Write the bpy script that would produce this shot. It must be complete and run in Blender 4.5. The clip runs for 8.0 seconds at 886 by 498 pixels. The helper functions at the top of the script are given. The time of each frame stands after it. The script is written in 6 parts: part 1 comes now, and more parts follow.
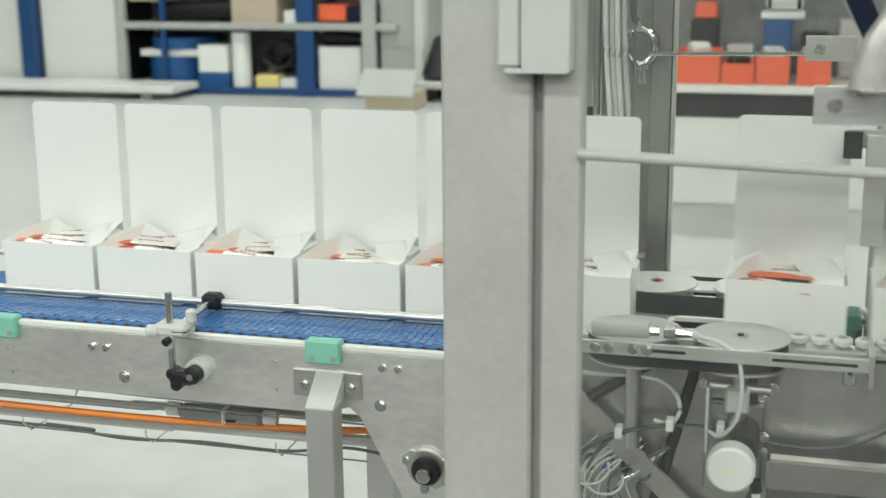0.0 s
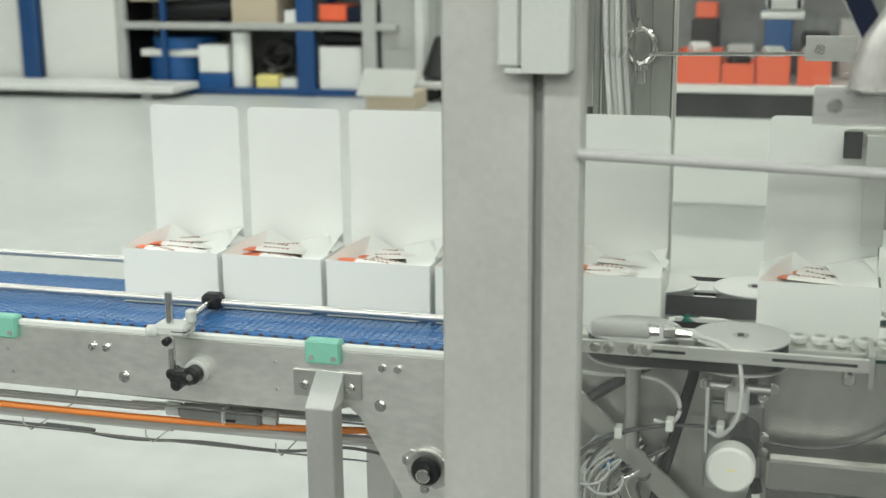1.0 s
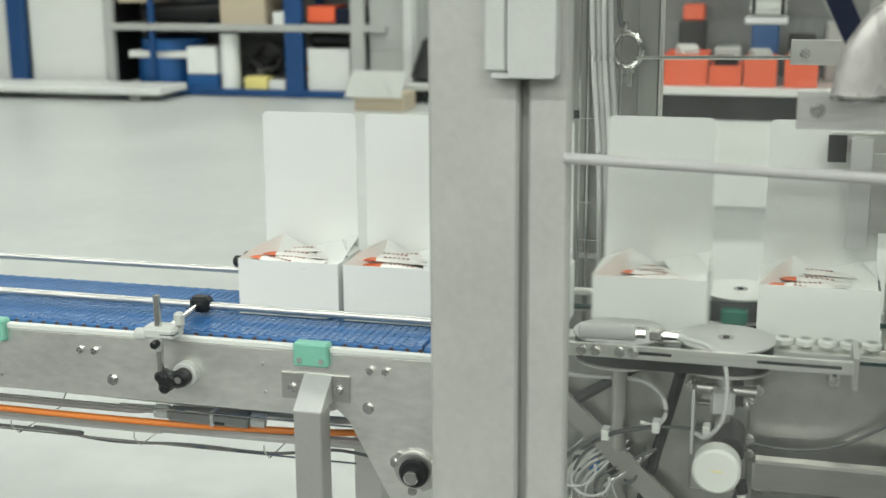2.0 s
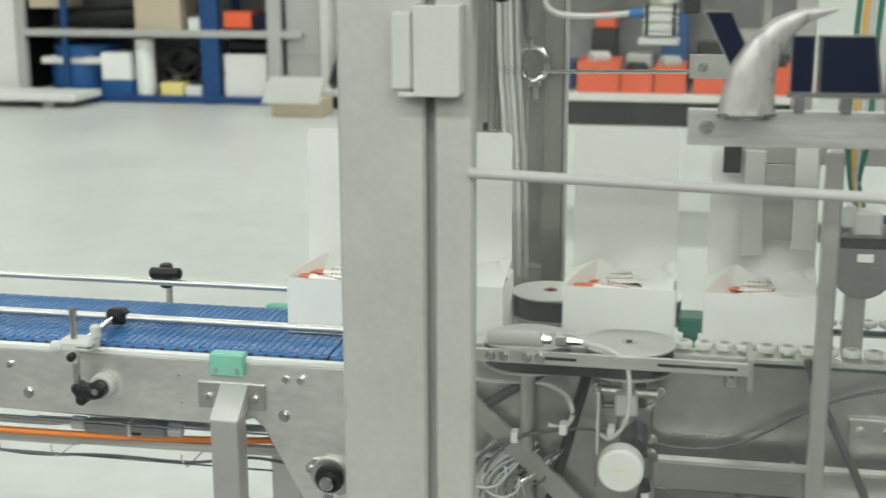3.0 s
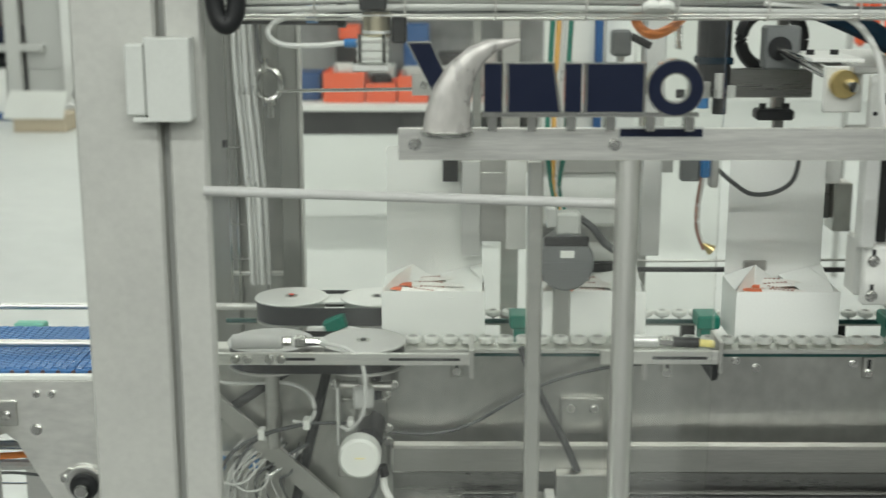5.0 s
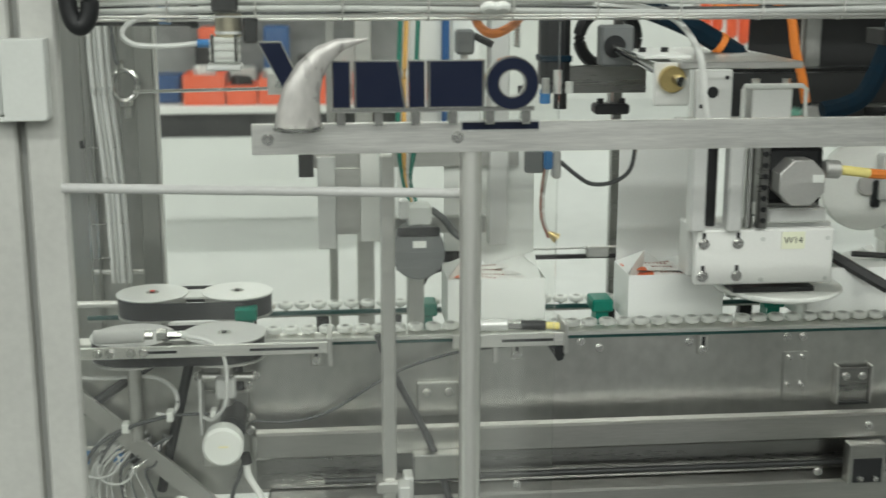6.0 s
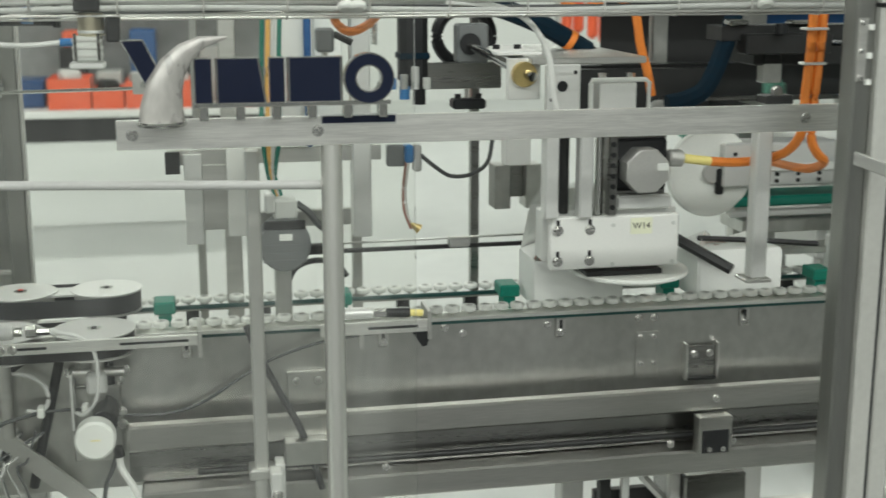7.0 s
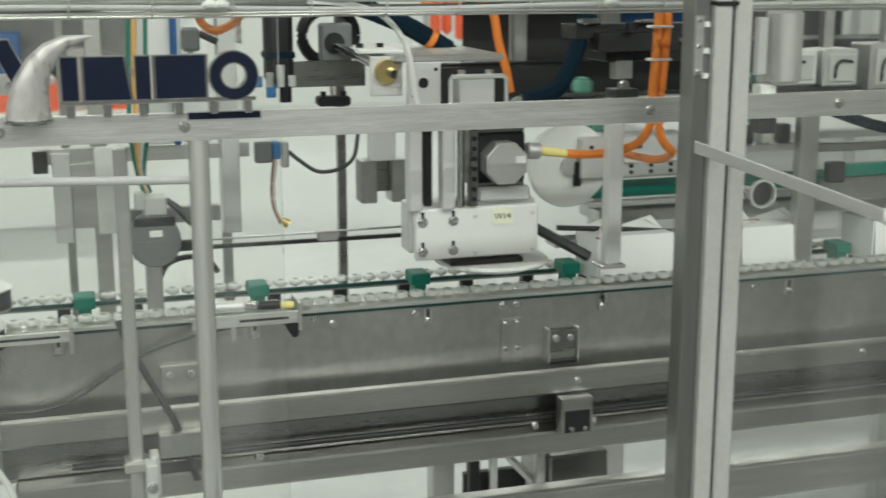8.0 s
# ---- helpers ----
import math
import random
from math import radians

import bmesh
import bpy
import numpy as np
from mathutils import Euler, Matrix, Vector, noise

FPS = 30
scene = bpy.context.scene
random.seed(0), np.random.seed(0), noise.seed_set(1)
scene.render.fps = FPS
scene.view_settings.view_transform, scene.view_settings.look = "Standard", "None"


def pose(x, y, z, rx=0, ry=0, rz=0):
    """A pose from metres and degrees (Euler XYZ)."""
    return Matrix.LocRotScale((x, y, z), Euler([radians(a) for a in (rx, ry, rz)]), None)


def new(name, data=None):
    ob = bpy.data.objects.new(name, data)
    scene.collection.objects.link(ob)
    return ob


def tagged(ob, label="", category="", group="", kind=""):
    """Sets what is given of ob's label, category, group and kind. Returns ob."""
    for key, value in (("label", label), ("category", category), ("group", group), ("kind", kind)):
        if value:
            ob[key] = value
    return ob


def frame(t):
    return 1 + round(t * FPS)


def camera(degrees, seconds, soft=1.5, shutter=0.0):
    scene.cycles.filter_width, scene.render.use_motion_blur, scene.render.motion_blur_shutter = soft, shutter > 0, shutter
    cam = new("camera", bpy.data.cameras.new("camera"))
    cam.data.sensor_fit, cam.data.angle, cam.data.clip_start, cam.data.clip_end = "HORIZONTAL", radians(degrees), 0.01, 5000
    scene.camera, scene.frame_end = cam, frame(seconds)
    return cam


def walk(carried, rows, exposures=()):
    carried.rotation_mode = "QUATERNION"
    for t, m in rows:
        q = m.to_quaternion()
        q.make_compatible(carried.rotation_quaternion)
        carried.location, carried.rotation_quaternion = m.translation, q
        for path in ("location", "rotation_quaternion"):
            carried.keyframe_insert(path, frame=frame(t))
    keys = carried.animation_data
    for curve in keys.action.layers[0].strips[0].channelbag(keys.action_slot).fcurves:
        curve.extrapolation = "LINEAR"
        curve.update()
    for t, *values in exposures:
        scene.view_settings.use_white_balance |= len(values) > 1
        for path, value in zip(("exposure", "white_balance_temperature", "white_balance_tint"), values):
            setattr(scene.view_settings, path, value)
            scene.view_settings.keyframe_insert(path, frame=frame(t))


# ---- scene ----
cam = camera(38.4, 8.0, 1.5, 0.5)
cam.data.dof.use_dof = True
cam.data.dof.focus_distance = 2.15
cam.data.dof.aperture_fstop = 5.2
METRES, EYE, TURN = 0.5, 1.47, 15.8
ROWS = [
    (0.0, 0.0, 0.0, 0.0, -0.12, -13.33, 0.5),
    (0.5, 0.0015, -0.0003, -0.0001, -0.1, -13.33, 0.5),
    (1.0, 0.0015, -0.0006, 0.0001, -0.1, -13.33, 0.5),
    (2.5, 0.0137, -0.0549, 0.0272, -1.8, -13.21, 0.27),
    (3.0, 0.0297, -0.1221, 0.055, -4.22, -13.13, 0.19),
    (3.5, 0.0422, -0.1967, 0.0807, -6.83, -13.04, 0.14),
    (4.0, 0.0503, -0.2807, 0.1044, -9.7, -12.94, 0.08),
    (4.5, 0.0559, -0.3572, 0.121, -12.37, -12.85, 0.06),
    (6.0, 0.0441, -0.6289, 0.1317, -21.3, -12.73, 0.01),
    (6.5, 0.0315, -0.7132, 0.1256, -24.22, -12.63, 0.02),
    (7.0, 0.0163, -0.7989, 0.1245, -27.01, -12.6, 0.07),
    (7.5, -0.0036, -0.8718, 0.1201, -29.54, -12.5, 0.07),
    (8.0, -0.0288, -0.958, 0.1187, -32.64, -12.48, 0.04),
]
walk(cam, [(t, pose(0, 0, EYE, 0, 0, TURN) @ pose(METRES * x, METRES * y, METRES * z, 90 + pitch, roll, yaw)) for t, x, y, z, yaw, pitch, roll in ROWS],
     exposures=[(0.0, 0.0), (8.0, 0.0)])

# ---- light: a bright hall under rows of ceiling luminaires ----
world = bpy.data.worlds.new("hall_air")
scene.world = world
world.use_nodes = True
world.node_tree.nodes["Background"].inputs[0].default_value = (0.85, 0.93, 0.9, 1)
world.node_tree.nodes["Background"].inputs[1].default_value = 0.05
LAMP_COLOUR = (0.97, 1.0, 0.95)
LAMP_ROWS = {-19.0: 380.0, -13.0: 480.0, -8.0: 660.0, -3.5: 590.0, 3.6: 170.0, 9.5: 330.0}
for ly, watts in LAMP_ROWS.items():
    lamp = bpy.data.lights.new("luminaire_light", "AREA")
    lamp.shape, lamp.size, lamp.size_y, lamp.energy, lamp.color = "RECTANGLE", 18.0, 0.5, watts, LAMP_COLOUR
    new("luminaire_light", lamp).matrix_basis = pose(-1.0, ly, 5.78)


# ---- materials ----
def mat(name, base, rough=0.5, metal=0.0, vary=0.12, scale=8.0, fine=120.0, bump=0.05, stretch=(1, 1, 1), alpha=None, spec=0.5, coords="Object", flat=False, warp=0.0):
    m = bpy.data.materials.new(name)
    m.use_nodes = True
    nt = m.node_tree
    b = nt.nodes["Principled BSDF"]
    b.inputs["Metallic"].default_value = metal
    b.inputs["Specular IOR Level"].default_value = spec
    tc = nt.nodes.new("ShaderNodeTexCoord")
    mp = nt.nodes.new("ShaderNodeMapping")
    mp.inputs["Scale"].default_value = stretch
    nt.links.new(tc.outputs[coords], mp.inputs["Vector"])
    big, small = nt.nodes.new("ShaderNodeTexNoise"), nt.nodes.new("ShaderNodeTexNoise")
    for n, s in ((big, scale), (small, fine)):
        n.inputs["Scale"].default_value = s
        n.inputs["Detail"].default_value = 2
        nt.links.new(mp.outputs[0], n.inputs["Vector"])
    add = nt.nodes.new("ShaderNodeMath")
    add.operation = "ADD"
    nt.links.new(big.outputs["Fac"], add.inputs[0])
    nt.links.new(small.outputs["Fac"], add.inputs[1])
    rng = nt.nodes.new("ShaderNodeMapRange")
    rng.inputs["From Min"].default_value, rng.inputs["From Max"].default_value = 0.6, 1.4
    rng.inputs["To Min"].default_value, rng.inputs["To Max"].default_value = 1 - vary, 1 + vary
    nt.links.new(add.outputs[0], rng.inputs["Value"])
    mul = nt.nodes.new("ShaderNodeVectorMath")
    mul.operation = "SCALE"
    mul.inputs[0].default_value = base
    nt.links.new(rng.outputs[0], mul.inputs["Scale"])
    nt.links.new(mul.outputs[0], b.inputs["Base Color"])
    rr = nt.nodes.new("ShaderNodeMapRange")
    rr.inputs["From Min"].default_value, rr.inputs["From Max"].default_value = 0.7, 1.3
    rr.inputs["To Min"].default_value, rr.inputs["To Max"].default_value = max(0.02, rough * (0.96 if metal > 0.9 else 0.88)), min(1, rough * (1.04 if metal > 0.9 else 1.12))
    nt.links.new(add.outputs[0], rr.inputs["Value"])
    b.inputs["Roughness"].default_value = rough
    if not flat:
        nt.links.new(rr.outputs[0], b.inputs["Roughness"])
    if bump:
        bp = nt.nodes.new("ShaderNodeBump")
        bp.inputs["Strength"].default_value = bump
        bp.inputs["Distance"].default_value = 0.002
        nt.links.new(small.outputs["Fac"], bp.inputs["Height"])
        nt.links.new(bp.outputs[0], b.inputs["Normal"])
    if warp:
        # rolled sheet is never quite flat: slow waves and faint brushing lines bend what it mirrors
        wave, brush = nt.nodes.new("ShaderNodeTexNoise"), nt.nodes.new("ShaderNodeTexNoise")
        wave.inputs["Scale"].default_value, wave.inputs["Detail"].default_value = 5.0, 1
        nt.links.new(tc.outputs[coords], wave.inputs["Vector"])
        bm_ = nt.nodes.new("ShaderNodeMapping")
        bm_.inputs["Scale"].default_value = (6, 6, 260) if stretch[2] >= stretch[0] else (260, 260, 6)
        nt.links.new(tc.outputs[coords], bm_.inputs["Vector"])
        nt.links.new(bm_.outputs[0], brush.inputs["Vector"])
        b1, b2 = nt.nodes.new("ShaderNodeBump"), nt.nodes.new("ShaderNodeBump")
        b1.inputs["Strength"].default_value, b1.inputs["Distance"].default_value = warp, 0.05
        b2.inputs["Strength"].default_value, b2.inputs["Distance"].default_value = 0.10, 0.001
        nt.links.new(wave.outputs["Fac"], b1.inputs["Height"])
        nt.links.new(brush.outputs["Fac"], b2.inputs["Height"])
        nt.links.new(b1.outputs[0], b2.inputs["Normal"])
        nt.links.new(b2.outputs[0], b.inputs["Normal"])
    return m


STEEL = mat("brushed_steel", (0.60, 0.60, 0.575), 0.40, 1.0, 0.10, 5.0, 60.0, 0.0, (1, 1, 12), warp=0.08)
# strong colour variation paints mottled reflection patches along the bar
STEEL_X = mat("brushed_steel_long", (0.86, 0.86, 0.825), 0.35, 1.0, 0.18, 9.0, 60.0, 0.0, (0.6, 1, 14), warp=0.10)
RAILM = mat("dull_steel_rail", (0.46, 0.46, 0.435), 0.30, 1.0, 0.14, 5.0, 50.0, 0.0, (0.5, 1, 10), warp=0.10)
SIDEM = mat("scratched_side_plate", (0.86, 0.86, 0.82), 0.42, 1.0, 0.10, 9.0, 45.0, 0.0, (1, 1, 2.5), warp=0.05)
# cloudy base colour adds soft reflection patches to the sheet
SHEET = mat("stainless_sheet", (0.50, 0.505, 0.48), 0.34, 1.0, 0.15, 5.0, 40.0, 0.0, (1.2, 1, 1.0), flat=True, warp=0.16)
POSTM = mat("dark_brushed_post", (0.36, 0.365, 0.345), 0.34, 1.0, 0.10, 5.0, 60.0, 0.0, (12, 12, 0.6), warp=0.08)
# base darkened to hold the gutter recess's shade; other dark steel parts share it
GUTTER = mat("gutter_shade_dark_steel", (0.27, 0.27, 0.26), 0.28, 1.0, 0.10, 4.0, 60.0, 0.0, (0.5, 1, 10), warp=0.08)
BOLTM = mat("zinc_bolt", (0.62, 0.62, 0.60), 0.27, 1.0, 0.06, 30.0, 200.0, 0.02)
POLISHED = mat("polished_steel", (0.62, 0.62, 0.60), 0.16, 1.0, 0.05, 20.0, 200.0, 0.01)
DULL = mat("blasted_steel", (0.55, 0.55, 0.53), 0.5, 0.85, 0.08, 6.0, 300.0, 0.06)
POSTPAINT = mat("bead_blasted_post", (0.50, 0.505, 0.475), 0.55, 0.35, 0.09, 7.0, 90.0, 0.05)
ALU = mat("anodised_aluminium", (0.70, 0.71, 0.69), 0.42, 0.6, 0.05, 8.0, 300.0, 0.03)
WHITEPLATE = mat("white_coated_plate", (0.72, 0.73, 0.70), 0.45, 0.0, 0.03, 6.0, 200.0, 0.02)
CARTON = mat("white_carton_board", (0.80, 0.82, 0.79), 0.75, 0.0, 0.03, 6.0, 300.0, 0.05)
CARTON_IN = mat("raw_carton_inside", (0.80, 0.77, 0.72), 0.85, 0.0, 0.06, 12.0, 300.0, 0.05)
FLOORM = mat("pale_epoxy_floor", (0.53, 0.55, 0.53), 0.38, 0.0, 0.10, 0.9, 7.0, 0.01)
# unseen south floor and wall, darkened so that the steel mirrors less light
FLOORS = mat("unseen_dark_floor", (0.06, 0.062, 0.06), 0.5, 0.0, 0.08, 0.7, 6.0, 0.01)
WALLS = mat("grey_south_wall", (0.17, 0.175, 0.17), 0.7, 0.0, 0.05, 1.0, 30.0, 0.02)
WALLM = mat("hall_wall_panel", (0.72, 0.74, 0.71), 0.7, 0.0, 0.04, 1.0, 30.0, 0.02)
BELT = mat("blue_belt_plastic", (0.06, 0.175, 0.40), 0.22, 0.0, 0.10, 20.0, 200.0, 0.03, spec=0.9)
BELTPIN = mat("belt_hinge_pin", (0.05, 0.03, 0.035), 0.5, 0.0, 0.1)
MINT = mat("mint_plastic", (0.21, 0.52, 0.40), 0.45, 0.0, 0.05, 10.0, 200.0, 0.03)
GREEN = mat("dark_green_plastic", (0.0, 0.16, 0.11), 0.4, 0.0, 0.08, 10.0, 200.0, 0.03)
BLACK = mat("black_plastic", (0.013, 0.014, 0.015), 0.45, 0.0, 0.1, 20.0, 200.0, 0.04, spec=0.35)
RUBBER = mat("black_rubber_belt", (0.03, 0.032, 0.033), 0.6, 0.0, 0.1, 20.0, 200.0, 0.05)
GREYPL = mat("grey_plastic", (0.55, 0.57, 0.54), 0.45, 0.0, 0.04, 10.0, 200.0, 0.03)
MOTORG = mat("grey_motor_housing", (0.15, 0.16, 0.16), 0.45, 0.2, 0.08, 10.0, 200.0, 0.05)
CABLEG = mat("grey_cable", (0.42, 0.43, 0.41), 0.5, 0.0, 0.06, 20.0, 200.0, 0.02)
CABLEW = mat("white_hose", (0.75, 0.76, 0.73), 0.4, 0.0, 0.04, 20.0, 200.0, 0.02)
HOSEG = mat("milky_hose", (0.58, 0.59, 0.57), 0.35, 0.0, 0.06, 20.0, 200.0, 0.02)
PLUGM = mat("grey_plug_housing", (0.22, 0.225, 0.22), 0.45, 0.1, 0.08, 20.0, 200.0, 0.04)
COVERM = mat("milky_cover", (0.46, 0.465, 0.45), 0.4, 0.0, 0.06, 20.0, 200.0, 0.02)
AMBER = mat("amber_wire", (0.75, 0.42, 0.10), 0.45, 0.0, 0.06, 20.0, 200.0, 0.02)
CABLED = mat("dark_cable", (0.07, 0.075, 0.075), 0.5, 0.0, 0.08, 20.0, 200.0, 0.02)
ORANGE = mat("orange_cable", (0.75, 0.22, 0.03), 0.5, 0.0, 0.06, 20.0, 200.0, 0.02)
LABELM = mat("pale_label", (0.76, 0.78, 0.60), 0.6, 0.0, 0.03)
YELLOW = mat("yellow_label", (0.80, 0.70, 0.25), 0.6, 0.0, 0.04)
NAVY = mat("navy_enamel", (0.006, 0.010, 0.028), 0.35, 0.0, 0.03, 10.0, 40.0, 0.0, spec=0.3)
HOSEB = mat("petrol_blue_sleeve", (0.002, 0.014, 0.026), 0.85, 0.0, 0.25, 60.0, 300.0, 0.2, spec=0.2)
BRASS = mat("brass", (0.70, 0.55, 0.25), 0.3, 1.0, 0.06, 20.0, 200.0, 0.02)
PALEBRASS = mat("pale_brass", (0.72, 0.66, 0.50), 0.3, 1.0, 0.06, 20.0, 200.0, 0.02)
RACKBLUE = mat("rack_blue_paint", (0.006, 0.055, 0.18), 0.45, 0.0, 0.06, 3.0, 60.0, 0.02)
BINBLUE = mat("blue_bin_plastic", (0.008, 0.085, 0.26), 0.45, 0.0, 0.06, 3.0, 60.0, 0.02)
BINORANGE = mat("orange_bin_plastic", (0.80, 0.13, 0.05), 0.45, 0.0, 0.06, 3.0, 60.0, 0.02)
KRAFT = mat("brown_carton", (0.50, 0.43, 0.32), 0.85, 0.0, 0.06, 3.0, 60.0, 0.03)
GREYPAINT = mat("grey_paint", (0.42, 0.43, 0.41), 0.5, 0.0, 0.05, 3.0, 60.0, 0.02)
BOARDM = mat("grey_back_board", (0.24, 0.245, 0.24), 0.6, 0.0, 0.25, 3.0, 14.0, 0.02)
DARKGREY = mat("dark_grey_metal", (0.022, 0.023, 0.023), 0.45, 0.3, 0.08, 3.0, 60.0, 0.02)
REDFOIL = mat("orange_sachet_foil", (0.70, 0.16, 0.06), 0.35, 0.0, 0.1, 30.0, 200.0, 0.2)
WHITEFOIL = mat("white_sachet_foil", (0.78, 0.77, 0.73), 0.35, 0.0, 0.04, 30.0, 200.0, 0.2)
BROWNFOIL = mat("brown_sachet_print", (0.30, 0.13, 0.09), 0.35, 0.0, 0.1, 30.0, 200.0, 0.2)
WHITEPL = mat("white_roller_plastic", (0.72, 0.74, 0.70), 0.4, 0.0, 0.04, 20.0, 200.0, 0.02)
GREENBELT = mat("green_belt", (0.0, 0.17, 0.12), 0.45, 0.0, 0.08, 10.0, 200.0, 0.02)
TEALSTRIP = mat("teal_wear_strip", (0.008, 0.05, 0.045), 0.45, 0.0, 0.08, 10.0, 200.0, 0.02)
BLUEPL = mat("blue_fitting", (0.02, 0.16, 0.40), 0.4)
REDPL = mat("red_plastic", (0.65, 0.06, 0.03), 0.45)


def clear(name, tint, rough, ior, film):
    """A clear sheet: glossy, with a streaky film of dust and painted-in reflection haze."""
    m = bpy.data.materials.new(name)
    m.use_nodes = True
    nt = m.node_tree
    nt.nodes.clear()
    out, mix, veil = nt.nodes.new("ShaderNodeOutputMaterial"), nt.nodes.new("ShaderNodeMixShader"), nt.nodes.new("ShaderNodeMixShader")
    tr, gl, fr, df = nt.nodes.new("ShaderNodeBsdfTransparent"), nt.nodes.new("ShaderNodeBsdfGlossy"), nt.nodes.new("ShaderNodeFresnel"), nt.nodes.new("ShaderNodeBsdfDiffuse")
    tc, mp, no, rg = nt.nodes.new("ShaderNodeTexCoord"), nt.nodes.new("ShaderNodeMapping"), nt.nodes.new("ShaderNodeTexNoise"), nt.nodes.new("ShaderNodeMapRange")
    mp.inputs["Scale"].default_value = (9, 9, 0.8)
    no.inputs["Scale"].default_value = 1.0
    no.inputs["Detail"].default_value = 5
    rg.inputs["From Min"].default_value, rg.inputs["From Max"].default_value = 0.42, 0.72
    # pale vertical streaks stand in for reflections on the pane
    rg.inputs["To Min"].default_value, rg.inputs["To Max"].default_value = film * 0.3, film * 3.2
    tr.inputs[0].default_value = (*tint, 1)
    df.inputs[0].default_value = (0.85, 0.87, 0.84, 1)
    gl.inputs["Roughness"].default_value = rough
    fr.inputs["IOR"].default_value = ior
    nt.links.new(tc.outputs["Object"], mp.inputs["Vector"])
    nt.links.new(mp.outputs[0], no.inputs["Vector"])
    nt.links.new(no.outputs["Fac"], rg.inputs["Value"])
    nt.links.new(rg.outputs[0], veil.inputs[0])
    nt.links.new(tr.outputs[0], veil.inputs[1])
    nt.links.new(df.outputs[0], veil.inputs[2])
    nt.links.new(fr.outputs[0], mix.inputs[0])
    nt.links.new(veil.outputs[0], mix.inputs[1])
    nt.links.new(gl.outputs[0], mix.inputs[2])
    nt.links.new(mix.outputs[0], out.inputs[0])
    return m


SHEETGLASS = clear("clear_polycarbonate", (0.985, 0.99, 0.98), 0.05, 1.45, 0.014)


def glow(name, colour, strength):
    m = bpy.data.materials.new(name)
    m.use_nodes = True
    b = m.node_tree.nodes["Principled BSDF"]
    b.inputs["Base Color"].default_value = (*colour, 1)
    b.inputs["Emission Color"].default_value = (*colour, 1)
    b.inputs["Emission Strength"].default_value = strength
    return m


LAMPGLOW = glow("luminaire_diffuser", (0.97, 1.0, 0.93), 6.0)


# ---- mesh helpers ----
def B(x0, x1, y0, y1, z0, z1, bev=0.0, bm=None):
    """A block, its edges rounded by bev."""
    bm = bm or bmesh.new()
    m = Matrix.Translation(((x0 + x1) / 2, (y0 + y1) / 2, (z0 + z1) / 2)) @ Matrix.Diagonal((x1 - x0, y1 - y0, z1 - z0, 1))
    v = bmesh.ops.create_cube(bm, size=1, matrix=m)["verts"]
    if bev:
        edges = list({e for w in v for e in w.link_edges})
        bmesh.ops.bevel(bm, geom=edges, offset=bev, segments=1, affect="EDGES", profile=0.5)
    return bm


def C(p0, p1, r, seg=20, r2=None, bm=None, bev=0.0):
    """A round bar from p0 to p1."""
    bm = bm or bmesh.new()
    p0, p1 = Vector(p0), Vector(p1)
    d = p1 - p0
    m = Matrix.Translation((p0 + p1) / 2) @ d.to_track_quat("Z", "Y").to_matrix().to_4x4()
    v = bmesh.ops.create_cone(bm, cap_ends=True, segments=seg, radius1=r, radius2=r if r2 is None else r2, depth=d.length, matrix=m)["verts"]
    if bev:
        rim = [e for e in {e for w in v for e in w.link_edges} if any(len(f.verts) > 4 for f in e.link_faces)]
        bmesh.ops.bevel(bm, geom=rim, offset=bev, segments=1, affect="EDGES", profile=0.5)
    return bm


def T(points, r, seg=8, bm=None, smooth=6):
    """A hose or wire along the points."""
    bm = bm or bmesh.new()
    pts = [Vector(p) for p in points]
    if smooth and len(pts) > 2:
        ext = [2 * pts[0] - pts[1], *pts, 2 * pts[-1] - pts[-2]]
        fine = []
        for i in range(1, len(ext) - 2):
            a, b, c, d = ext[i - 1:i + 3]
            for k in range(smooth):
                u = k / smooth
                fine.append(0.5 * ((2 * b) + (c - a) * u + (2 * a - 5 * b + 4 * c - d) * u * u + (3 * b - a - 3 * c + d) * u ** 3))
        pts = fine + [ext[-2]]
    rings, up = [], Vector((0, 0, 1))
    for i, p in enumerate(pts):
        d = (pts[min(i + 1, len(pts) - 1)] - pts[max(i - 1, 0)]).normalized()
        side = d.cross(up)
        if side.length < 0.05:
            side = d.cross(Vector((0, 1, 0)))
        side.normalize()
        top = side.cross(d)
        rings.append([bm.verts.new(p + r * (side * math.cos(a) + top * math.sin(a))) for a in (2 * math.pi * k / seg for k in range(seg))])
    for a, b in zip(rings, rings[1:]):
        for k in range(seg):
            bm.faces.new((a[k], a[(k + 1) % seg], b[(k + 1) % seg], b[k]))
    bm.faces.new(rings[0][::-1])
    bm.faces.new(rings[-1])
    return bm


def P(poly, y0, y1, bm=None, bev=0.0):
    """A plate: the outline poly of (x, z) corners, from y0 to y1."""
    bm = bm or bmesh.new()
    a = [bm.verts.new((x, y0, z)) for x, z in poly]
    b = [bm.verts.new((x, y1, z)) for x, z in poly]
    f0 = bm.faces.new(a)
    f1 = bm.faces.new(b[::-1])
    n = len(poly)
    for k in range(n):
        bm.faces.new((a[k], b[k], b[(k + 1) % n], a[(k + 1) % n]))
    if bev:
        bmesh.ops.bevel(bm, geom=list({*f0.edges, *f1.edges}), offset=bev, segments=1, affect="EDGES")
    return bm


